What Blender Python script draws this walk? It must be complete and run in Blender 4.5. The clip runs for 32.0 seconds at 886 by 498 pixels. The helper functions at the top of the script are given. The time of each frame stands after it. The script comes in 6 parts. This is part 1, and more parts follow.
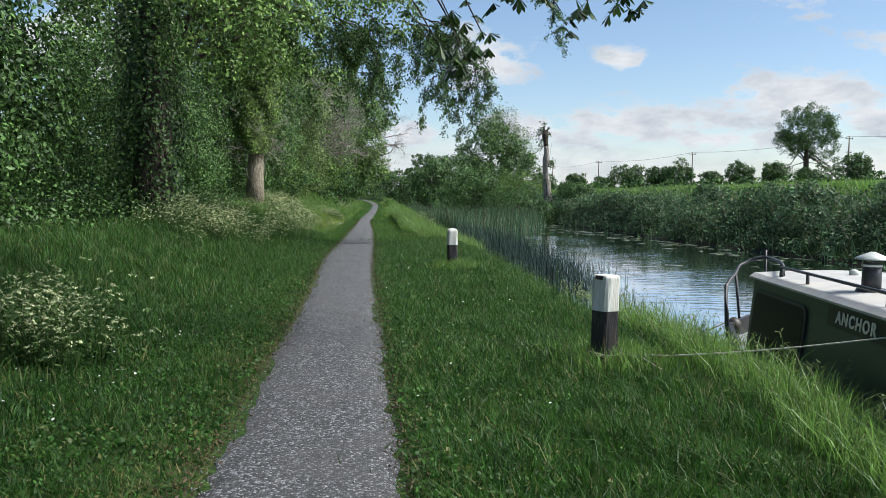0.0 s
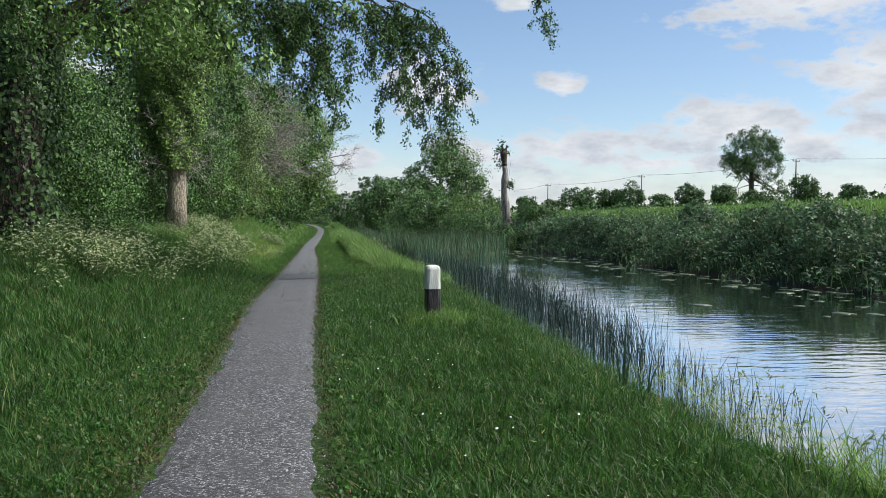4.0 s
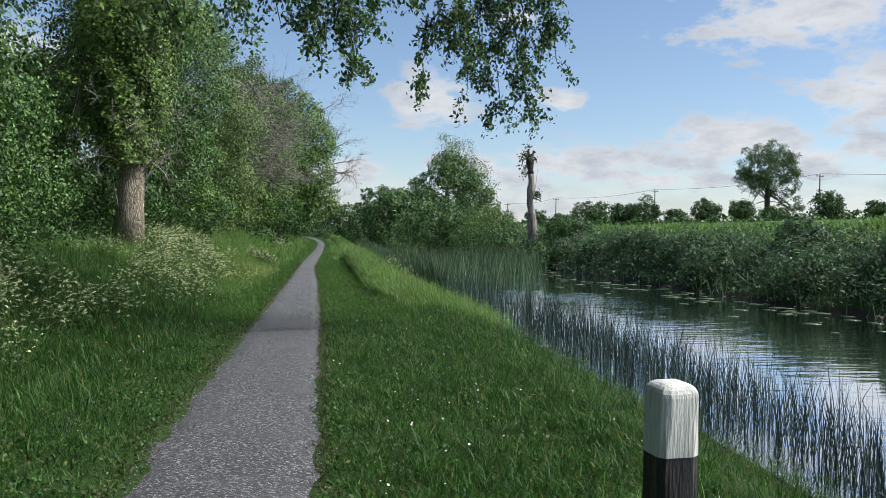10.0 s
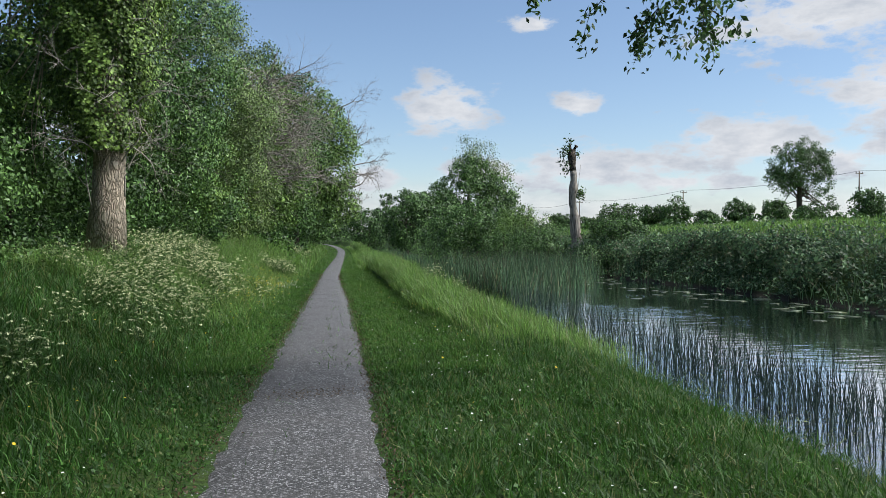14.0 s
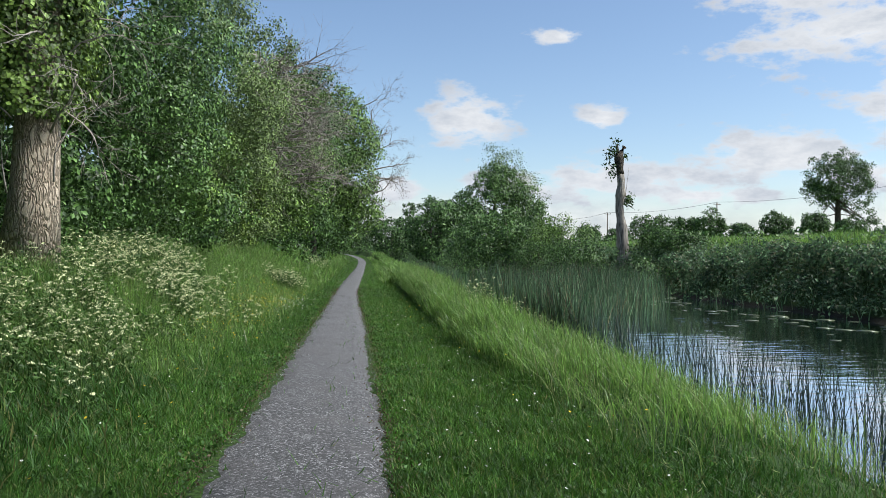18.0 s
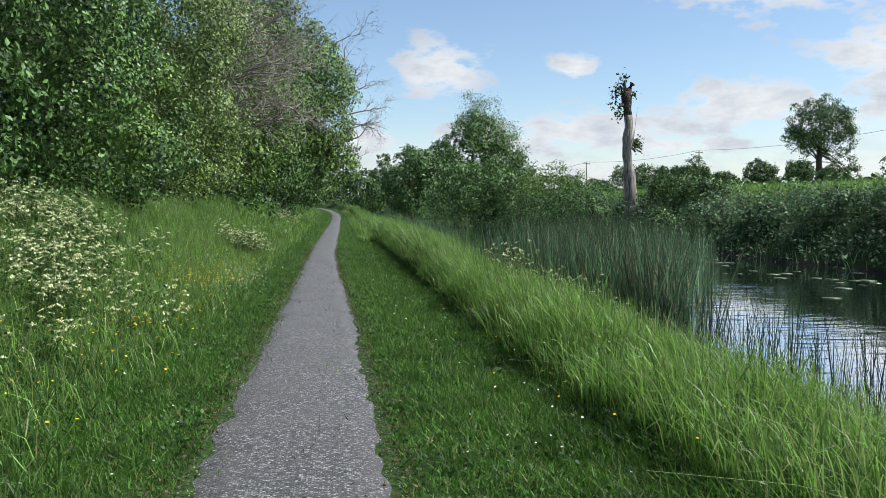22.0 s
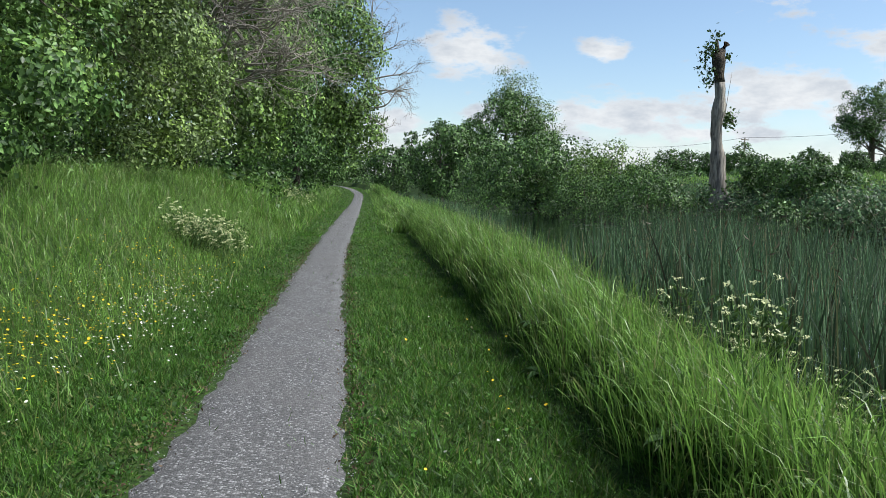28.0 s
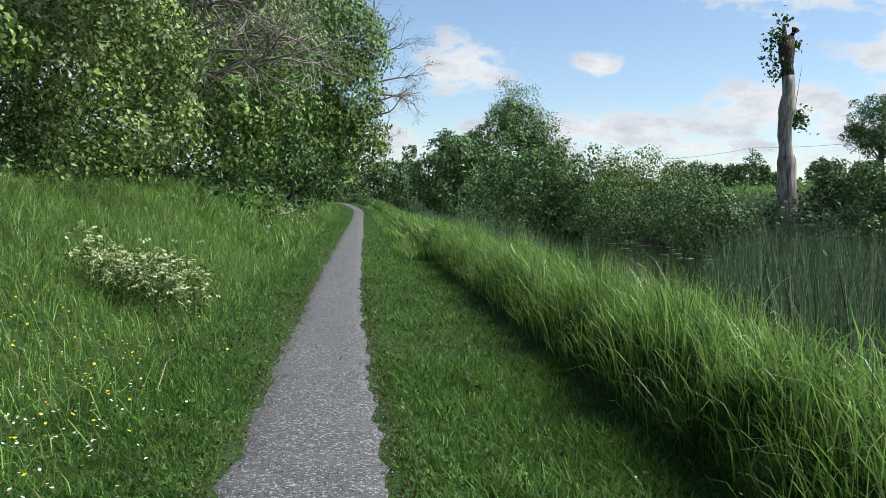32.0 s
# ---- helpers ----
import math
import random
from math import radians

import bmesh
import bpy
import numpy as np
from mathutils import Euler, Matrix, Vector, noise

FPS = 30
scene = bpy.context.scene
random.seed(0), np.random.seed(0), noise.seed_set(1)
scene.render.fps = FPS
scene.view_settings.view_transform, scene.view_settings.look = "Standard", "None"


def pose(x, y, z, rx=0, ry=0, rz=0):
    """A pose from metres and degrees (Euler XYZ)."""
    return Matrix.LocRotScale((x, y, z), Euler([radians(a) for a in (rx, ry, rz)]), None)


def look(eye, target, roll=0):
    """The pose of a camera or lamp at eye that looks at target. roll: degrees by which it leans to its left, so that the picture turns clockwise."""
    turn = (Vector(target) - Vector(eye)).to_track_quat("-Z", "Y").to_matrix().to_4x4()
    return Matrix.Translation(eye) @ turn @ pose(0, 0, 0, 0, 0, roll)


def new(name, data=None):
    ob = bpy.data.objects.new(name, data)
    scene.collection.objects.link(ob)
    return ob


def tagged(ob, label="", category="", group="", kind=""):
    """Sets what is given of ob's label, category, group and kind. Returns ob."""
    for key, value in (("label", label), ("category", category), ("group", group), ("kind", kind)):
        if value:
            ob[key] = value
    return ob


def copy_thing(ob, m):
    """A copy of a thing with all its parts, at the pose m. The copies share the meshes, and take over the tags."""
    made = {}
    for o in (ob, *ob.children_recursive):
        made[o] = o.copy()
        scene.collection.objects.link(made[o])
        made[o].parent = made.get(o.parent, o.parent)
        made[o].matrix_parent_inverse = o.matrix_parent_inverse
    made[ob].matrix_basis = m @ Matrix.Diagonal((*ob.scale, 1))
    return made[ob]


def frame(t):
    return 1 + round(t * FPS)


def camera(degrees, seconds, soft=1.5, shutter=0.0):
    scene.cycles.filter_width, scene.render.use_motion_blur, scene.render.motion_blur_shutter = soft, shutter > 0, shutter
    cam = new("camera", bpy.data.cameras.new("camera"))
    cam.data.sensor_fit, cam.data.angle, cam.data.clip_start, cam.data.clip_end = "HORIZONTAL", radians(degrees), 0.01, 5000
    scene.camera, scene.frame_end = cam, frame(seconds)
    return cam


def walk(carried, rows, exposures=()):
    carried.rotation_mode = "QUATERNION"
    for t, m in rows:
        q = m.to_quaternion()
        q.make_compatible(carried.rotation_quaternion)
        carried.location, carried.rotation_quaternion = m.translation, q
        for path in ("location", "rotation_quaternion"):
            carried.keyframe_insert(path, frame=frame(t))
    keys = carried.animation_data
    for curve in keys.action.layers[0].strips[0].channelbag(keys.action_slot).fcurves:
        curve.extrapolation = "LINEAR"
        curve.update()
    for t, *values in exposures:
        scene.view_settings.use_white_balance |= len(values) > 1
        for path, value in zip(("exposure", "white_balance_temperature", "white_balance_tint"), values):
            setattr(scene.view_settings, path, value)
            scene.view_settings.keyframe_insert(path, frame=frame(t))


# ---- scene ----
cam = camera(59.4, 32.0, soft=0.5)
METRES, EYE, TILT, LEAN, TURN = 42.9, 1.5, 0.5, 0.0, -4.7
ROWS = [
    (0.0, 0.0, 0.0, 0.0, 0.06, -4.3, -0.77),
    (0.5, -0.0016, 0.0151, -0.0001, 0.44, -4.08, -0.24),
    (1.0, -0.0032, 0.0299, -0.0002, -1.13, -4.1, -1.08),
    (1.5, -0.0045, 0.045, 0.0003, -1.55, -4.14, -0.29),
    (2.0, -0.0065, 0.06, 0.0001, -4.05, -3.83, -0.42),
    (2.5, -0.0072, 0.0757, -0.0002, -5.46, -3.6, 0.41),
    (3.0, -0.0084, 0.0926, -0.0007, -3.74, -3.33, -0.73),
    (3.5, -0.0086, 0.109, -0.0012, -3.91, -2.9, -0.59),
    (5.5, -0.0186, 0.1745, -0.0025, -2.58, -1.99, -0.62),
    (6.0, -0.0201, 0.1895, -0.0025, -1.21, -1.95, -0.44),
    (6.5, -0.0216, 0.2052, -0.0028, -1.44, -2.03, -0.85),
    (7.0, -0.0222, 0.2203, -0.0023, -1.76, -2.06, -0.5),
    (7.5, -0.0244, 0.2355, -0.0022, -2.47, -2.13, -0.87),
    (8.0, -0.0255, 0.25, -0.0016, -2.36, -1.46, -0.04),
    (8.5, -0.0276, 0.2655, -0.002, -1.16, -1.36, -0.09),
    (9.0, -0.0271, 0.2807, -0.0018, -2.33, -1.31, 0.2),
    (9.5, -0.0285, 0.2964, -0.0023, -2.79, -1.37, -1.23),
    (10.0, -0.0287, 0.3122, -0.0021, -3.9, -1.5, -1.17),
    (10.5, -0.0325, 0.3266, -0.0025, -3.61, 0.29, -1.42),
    (11.0, -0.0356, 0.3437, -0.0043, -4.16, -0.1, -0.73),
    (11.5, -0.0393, 0.3574, -0.0042, -2.04, -1.31, -0.38),
    (12.0, -0.0422, 0.3729, -0.0049, -3.56, -1.32, -0.33),
    (12.5, -0.0449, 0.389, -0.0052, -2.0, -1.72, 0.4),
    (13.0, -0.0457, 0.405, -0.0057, -2.11, -1.62, -0.14),
    (13.5, -0.0463, 0.4211, -0.0057, -1.69, -1.36, 0.53),
    (14.0, -0.0474, 0.4384, -0.006, -2.66, -1.05, -0.32),
    (14.5, -0.0477, 0.4543, -0.0058, -3.19, -0.72, -0.07),
    (15.0, -0.0498, 0.4718, -0.0062, -3.35, -0.1, -1.62),
    (15.5, -0.0513, 0.488, -0.0059, -3.12, 0.4, -0.25),
    (17.5, -0.053, 0.5495, -0.0084, -2.34, 0.59, -0.38),
    (18.0, -0.0555, 0.5638, -0.0086, -1.07, -0.23, -0.89),
    (18.5, -0.0571, 0.5793, -0.0093, -1.2, -0.77, -1.41),
    (19.0, -0.0594, 0.5953, -0.0093, -0.96, -0.85, -1.16),
    (19.5, -0.0616, 0.611, -0.0102, -2.05, -1.25, -1.16),
    (20.0, -0.0648, 0.6269, -0.01, -1.51, -2.1, -1.03),
    (20.5, -0.0659, 0.6435, -0.01, -3.02, -2.14, -1.06),
    (21.0, -0.0665, 0.6579, -0.0093, -3.56, -2.23, -0.57),
    (21.5, -0.0689, 0.673, -0.0094, -3.86, -2.26, -0.58),
    (22.0, -0.0702, 0.6875, -0.0092, -3.06, -3.73, -0.27),
    (22.5, -0.072, 0.703, -0.0095, -2.45, -4.7, -0.53),
    (23.0, -0.0731, 0.7186, -0.0098, -2.72, -5.0, 0.43),
    (23.5, -0.0745, 0.7346, -0.0099, -2.27, -4.72, -0.45),
    (24.0, -0.0737, 0.7499, -0.0105, -3.36, -4.25, -0.26),
    (24.5, -0.0745, 0.7647, -0.0109, -3.41, -4.32, -1.01),
    (25.0, -0.0739, 0.7806, -0.0118, -4.17, -5.11, -0.73),
    (25.5, -0.0752, 0.7952, -0.012, -2.35, -5.91, -0.97),
    (27.5, -0.0768, 0.8529, -0.0114, -1.68, -5.26, -1.77),
    (28.0, -0.0792, 0.8682, -0.0114, -1.21, -5.11, -2.02),
    (28.5, -0.0807, 0.8836, -0.011, -1.41, -3.97, -1.29),
    (29.0, -0.0839, 0.8993, -0.0114, -1.98, -3.92, -1.54),
    (29.5, -0.0861, 0.9147, -0.0114, -2.29, -3.86, -1.06),
    (30.0, -0.0895, 0.9305, -0.012, -1.54, -3.8, -1.59),
    (30.5, -0.0916, 0.947, -0.0131, -3.41, -3.45, -1.25),
    (31.0, -0.095, 0.9629, -0.0131, -3.52, -3.45, -2.09),
    (31.5, -0.0965, 0.9778, -0.0139, -4.24, -3.81, -1.7),
    (32.0, -0.0985, 0.9923, -0.0138, -1.54, -3.98, -1.41),
]
walk(cam, [(t, pose(0, 0, EYE, TILT, LEAN, TURN) @ pose(METRES * x, METRES * y, METRES * z, 90 + pitch, roll, yaw)) for t, x, y, z, yaw, pitch, roll in ROWS], ((0.0, 0.69, 6200, 9), (6.0, 0.62, 6200, 10), (12.0, 0.56, 6200, 10.5), (17.0, 0.68, 6200, 10), (26.0, 0.77, 6250, 8.5), (32.0, 0.79, 6250, 8.5)))

# ---- world, sun ----
SUN_EL, SUN_AZ = radians(50), radians(100)          # azimuth from +y towards +x
SUN_DIR = Vector((math.sin(SUN_AZ) * math.cos(SUN_EL), math.cos(SUN_AZ) * math.cos(SUN_EL), math.sin(SUN_EL)))
sun = new("sun", bpy.data.lights.new("sun", "SUN"))
sun.data.energy, sun.data.angle, sun.data.color = 5.0, radians(26.0), (1.0, 0.975, 0.91)
sun.matrix_world = look((0, 0, 60), Vector((0, 0, 60)) - SUN_DIR)


class Nodes:
    """A short way to write node trees."""

    def __init__(self, tree):
        self.tree = tree
        tree.nodes.clear()

    def add(self, kind, ins=None):
        n = self.tree.nodes.new(kind)
        for k, v in (ins or {}).items():
            if isinstance(v, bpy.types.NodeSocket):
                self.tree.links.new(v, n.inputs[k])
            else:
                n.inputs[k].default_value = v
        return n

    def math(self, op, a, b=0.0, c=0.0, clamp=False):
        n = self.add("ShaderNodeMath", {0: a, 1: b, 2: c})
        n.operation, n.use_clamp = op, clamp
        return n.outputs[0]

    def mix(self, fac, a, b, blend="MIX"):
        n = self.add("ShaderNodeMix", {0: fac, 6: a, 7: b})
        n.data_type, n.blend_type = "RGBA", blend
        return n.outputs[2]

    def noise(self, vec, scale, detail=4.0, rough=0.55):
        return self.add("ShaderNodeTexNoise", {"Vector": vec, "Scale": scale, "Detail": detail, "Roughness": rough}).outputs["Fac"]

    def ramp(self, fac, *stops):
        n = self.add("ShaderNodeValToRGB", {0: fac})
        e = n.color_ramp.elements
        while len(e) < len(stops):
            e.new(0.5)
        for el, (p, col) in zip(e, stops):
            el.position, el.color = p, col if len(col) == 4 else (*col, 1)
        return n.outputs[0]

    def smooth(self, v, lo, hi):
        n = self.add("ShaderNodeMapRange", {"Value": v, "From Min": lo, "From Max": hi})
        n.interpolation_type = "SMOOTHSTEP"
        return n.outputs[0]


world = bpy.data.worlds.new("sky")
scene.world = world
world.use_nodes = True
W = Nodes(world.node_tree)
sky = W.add("ShaderNodeTexSky")
sky.sky_type, sky.sun_disc, sky.sun_elevation, sky.sun_rotation = "NISHITA", False, SUN_EL, SUN_AZ
sky.air_density, sky.dust_density, sky.ozone_density = 1.0, 0.6, 1.2
way = W.add("ShaderNodeTexCoord").outputs["Generated"]
xyz = W.add("ShaderNodeSeparateXYZ", {0: way})
azim = W.math("ARCTAN2", xyz.outputs[0], xyz.outputs[1])
elev = W.math("ARCSINE", xyz.outputs[2])
puff = W.add("ShaderNodeCombineXYZ", {0: W.math("MULTIPLY", azim, 1.0), 1: W.math("MULTIPLY", elev, 2.2), 2: 0.0}).outputs[0]
fluff = W.noise(puff, 16.0, 7.0, 0.6)
broad = W.noise(puff, 3.2, 5.0, 0.55)
rag = W.math("MULTIPLY_ADD", W.math("SUBTRACT", fluff, 0.5), 4.2, W.math("MULTIPLY", W.math("SUBTRACT", broad, 0.5), 1.6))
# clouds: azimuth, elevation, half width, half height, in degrees
CLOUDS = [
    (29.2, 6.9, 4.6, 1.6), (18.5, 5.4, 6.5, 1.5), (37.6, 9.9, 4.2, 2.6), (7.6, 9.6, 3.0, 2.0),
    (29.2, 6.9, 3.6, 1.1), (33.5, 5.6, 3.0, 0.9), (37.6, 9.9, 3.4, 1.9), (38.5, 6.2, 3.2, 0.9), (33.5, 14.6, 6.5, 2.2), (31.0, 17.4, 5.0, 1.6),
    (18.5, 5.2, 5.2, 0.9), (11.0, 5.0, 3.5, 0.9), (2.2, 4.6, 2.6, 0.9), (8.6, 9.4, 2.0, 1.6), (5.9, 9.2, 1.1, 0.8), (17.2, 9.8, 1.5, 0.8),
    (24.0, 4.2, 4.5, 0.8), (14.0, 15.5, 1.6, 0.5), (-20.0, 9.0, 7.0, 2.5), (60.0, 12.0, 9.0, 3.0), (90.0, 20.0, 12.0, 4.0), (130.0, 16.0, 14.0, 5.0),
    (-110.0, 22.0, 14.0, 5.0), (-60.0, 14.0, 10.0, 3.0), (175.0, 14.0, 14.0, 4.0),
]
cover = None
for a, e, w, h in CLOUDS:
    u = W.math("MULTIPLY", W.math("SUBTRACT", azim, radians(a)), 1 / radians(w))
    v = W.math("MULTIPLY", W.math("SUBTRACT", elev, radians(e)), 1 / radians(h))
    d = W.math("ADD", W.math("SQRT", W.math("MULTIPLY_ADD", u, u, W.math("MULTIPLY", v, v))), rag)
    m = W.smooth(d, 1.3, 0.5)
    cover = m if cover is None else W.math("MAXIMUM", cover, m)
low = W.math("MULTIPLY", W.smooth(W.math("ADD", elev, W.math("MULTIPLY", W.math("SUBTRACT", broad, 0.5), 0.22)), 0.10, 0.02), 0.75)
cover = W.math("MAXIMUM", cover, low)
cloud_col = W.ramp(fluff, (0.3, (0.62, 0.66, 0.72)), (0.6, (0.95, 0.95, 0.95)))
sky_part = W.add("ShaderNodeBackground", {0: sky.outputs[0], 1: 0.093})
cloud_part = W.add("ShaderNodeBackground", {0: cloud_col, 1: 0.56})
both = W.add("ShaderNodeMixShader", {0: cover, 1: sky_part.outputs[0], 2: cloud_part.outputs[0]})
W.add("ShaderNodeOutputWorld", {0: both.outputs[0]})


# ---- materials ----
def material(name):
    m = bpy.data.materials.new(name)
    m.use_nodes = True
    return m, Nodes(m.node_tree)


def finish(n, shader):
    n.add("ShaderNodeOutputMaterial", {0: shader})


def position(n):
    return n.add("ShaderNodeNewGeometry").outputs["Position"]


def island(n):
    return n.add("ShaderNodeNewGeometry").outputs["Random Per Island"]


def leafy(name, dark, light, dry=None, rough=0.55, gloss=0.25, through_light=0.28, patch=0.3, spots=0.5, curve=1.3):
    """Foliage: colour varied blade by blade and by broad patches, light passes through."""
    m, n = material(name)
    r, p = island(n), position(n)
    # On leaves and grass the near-black end puts gap shade into the colour.
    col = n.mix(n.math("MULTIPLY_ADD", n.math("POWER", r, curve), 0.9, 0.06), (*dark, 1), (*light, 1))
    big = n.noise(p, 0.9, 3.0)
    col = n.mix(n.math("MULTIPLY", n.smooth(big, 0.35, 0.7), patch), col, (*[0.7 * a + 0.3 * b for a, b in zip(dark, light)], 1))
    if dry:
        col = n.mix(n.smooth(n.math("FRACT", n.math("MULTIPLY", r, 17.3)), 0.82, 0.97), col, (*dry, 1))
    # Blotches below the dark tone, deepening that painted shade in clumps.
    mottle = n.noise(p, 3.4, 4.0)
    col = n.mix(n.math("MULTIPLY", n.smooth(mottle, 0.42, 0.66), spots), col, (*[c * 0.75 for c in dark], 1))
    b = n.add("ShaderNodeBsdfPrincipled", {"Base Color": col, "Roughness": rough, "Specular IOR Level": gloss})
    t = n.add("ShaderNodeBsdfTranslucent", {"Color": n.mix(0.3, col, (*light, 1))})
    finish(n, n.add("ShaderNodeMixShader", {0: through_light, 1: b.outputs[0], 2: t.outputs[0]}).outputs[0])
    return m


def surface(name, stops, scale=8.0, detail=6.0, rough=(0.6, 0.9), bump=0.2, bump_scale=60.0, metal=0.0, stretch=(1, 1, 1), spec=0.4, stain=None, per_object=0.0):
    """A solid surface: a noise ramp for colour, a second scale of stains, fine bump."""
    m, n = material(name)
    p = n.add("ShaderNodeTexCoord").outputs["Object"]
    q = n.add("ShaderNodeMapping", {0: p, 3: stretch}).outputs[0]
    a = n.noise(q, scale, detail)
    col = n.ramp(a, *stops)
    if stain:
        col = n.mix(n.math("MULTIPLY", n.smooth(n.noise(q, scale * 0.23, 3.0), 0.5, 0.72), 0.8), col, (*stain, 1))
    if per_object:
        rnd = n.add("ShaderNodeObjectInfo").outputs["Random"]
        col = n.mix(n.math("MULTIPLY", rnd, per_object), col, (0.02, 0.02, 0.02, 1))
    r = n.math("MULTIPLY_ADD", a, rough[1] - rough[0], rough[0])
    bm_ = n.add("ShaderNodeBump", {"Strength": bump, "Distance": 0.02, "Height": n.noise(q, bump_scale, 4.0)})
    b = n.add("ShaderNodeBsdfPrincipled", {"Base Color": col, "Roughness": r, "Metallic": metal, "Specular IOR Level": spec, "Normal": bm_.outputs[0]})
    finish(n, b.outputs[0])
    return m


def ground_material():
    m, n = material("turf_and_soil")
    p = position(n)
    a, b, c = n.noise(p, 1.1, 5.0), n.noise(p, 22.0, 5.0), n.noise(p, 0.06, 4.0)
    col = n.ramp(b, (0.3, (0.010, 0.018, 0.005)), (0.5, (0.022, 0.044, 0.009)), (0.72, (0.045, 0.085, 0.016)))
    x_ = n.add("ShaderNodeSeparateXYZ", {0: p}).outputs[0]
    col = n.mix(n.math("MULTIPLY", n.smooth(a, 0.55, 0.75), 0.4), col, (0.05, 0.05, 0.018, 1))
    col = n.mix(n.math("MULTIPLY", n.smooth(c, 0.45, 0.6), n.smooth(n.math("ABSOLUTE", x_), 14.0, 24.0)), col, n.ramp(b, (0.3, (0.07, 0.12, 0.025)), (0.7, (0.12, 0.17, 0.04))))
    # Dark soil near the waterline, painting in the shadow of the undercut bank.
    z = n.add("ShaderNodeSeparateXYZ", {0: p}).outputs[2]
    col = n.mix(n.smooth(z, -0.28, -0.44), col, (0.022, 0.02, 0.013, 1))
    bump = n.add("ShaderNodeBump", {"Strength": 0.7, "Distance": 0.04, "Height": b})
    finish(n, n.add("ShaderNodeBsdfPrincipled", {"Base Color": col, "Roughness": 0.95, "Specular IOR Level": 0.15, "Normal": bump.outputs[0]}).outputs[0])
    return m


def gravel_material():
    m, n = material("rolled_grey_gravel")
    p = position(n)
    cells = n.add("ShaderNodeTexVoronoi", {"Vector": p, "Scale": 68.0})
    grit, patch, fine = n.noise(p, 40.0, 5.0), n.noise(p, 1.6, 5.0), n.noise(p, 210.0, 3.0)
    col = n.ramp(n.add("ShaderNodeSeparateColor", {0: cells.outputs["Color"]}).outputs[0], (0.0, (0.014, 0.014, 0.014)), (0.45, (0.048, 0.048, 0.048)), (0.75, (0.115, 0.114, 0.116)), (0.95, (0.32, 0.316, 0.322)))
    col = n.mix(n.math("MULTIPLY", n.smooth(cells.outputs["Distance"], 0.35, 0.75), 0.7), col, (0.030, 0.029, 0.029, 1))
    col = n.mix(n.math("MULTIPLY", n.smooth(patch, 0.42, 0.68), 0.5), col, (0.064, 0.060, 0.058, 1))
    col = n.mix(n.math("MULTIPLY", grit, 0.3), col, (0.085, 0.084, 0.084, 1))
    along = n.add("ShaderNodeSeparateXYZ", {0: p}).outputs[1]
    # Mixes in a paler grey further along the path, from y about 30.
    paler = n.smooth(n.math("MULTIPLY_ADD", patch, 8.0, along), 30.0, 46.0)
    col = n.mix(n.math("MULTIPLY", paler, 0.15), col, n.ramp(grit, (0.3, (0.11, 0.108, 0.115)), (0.7, (0.30, 0.29, 0.305))))
    h = n.math("ADD", n.math("MULTIPLY", cells.outputs["Distance"], -0.8), n.math("MULTIPLY", fine, 0.5))
    bump = n.add("ShaderNodeBump", {"Strength": 0.6, "Distance": 0.014, "Height": h})
    finish(n, n.add("ShaderNodeBsdfPrincipled", {"Base Color": col, "Roughness": 0.88, "Specular IOR Level": 0.3, "Normal": bump.outputs[0]}).outputs[0])
    return m


def stones_material():
    m, n = material("grey_stone_chips")
    r = island(n)
    col = n.ramp(r, (0.0, (0.07, 0.069, 0.07)), (0.5, (0.15, 0.147, 0.152)), (0.85, (0.28, 0.275, 0.285)), (1.0, (0.42, 0.415, 0.42)))
    finish(n, n.add("ShaderNodeBsdfPrincipled", {"Base Color": col, "Roughness": 0.85, "Specular IOR Level": 0.3}).outputs[0])
    return m


def water_material():
    m, n = material("dark_canal_water")
    p = position(n)
    q = n.add("ShaderNodeMapping", {0: p, 2: (0, 0, radians(6)), 3: (0.55, 1.9, 1.0)}).outputs[0]
    h = n.math("MULTIPLY_ADD", n.noise(q, 9.0, 2.0), 0.16, n.noise(q, 2.6, 2.0, 0.4))
    calm = n.smooth(n.noise(p, 0.22, 2.0), 0.38, 0.62)
    bump = n.add("ShaderNodeBump", {"Strength": n.math("MULTIPLY_ADD", calm, 0.07, 0.05), "Distance": 0.10, "Height": h})
    deep = n.add("ShaderNodeBsdfDiffuse", {"Color": (0.008, 0.010, 0.008, 1)})
    shine = n.add("ShaderNodeBsdfGlossy", {"Color": (0.93, 0.96, 1.0, 1), "Roughness": 0.012, "Normal": bump.outputs[0]})
    gloss = n.math("MULTIPLY_ADD", n.add("ShaderNodeFresnel", {"IOR": 1.33, "Normal": bump.outputs[0]}).outputs[0], 1.25, 0.55, True)
    finish(n, n.add("ShaderNodeMixShader", {0: gloss, 1: deep.outputs[0], 2: shine.outputs[0]}).outputs[0])
    return m


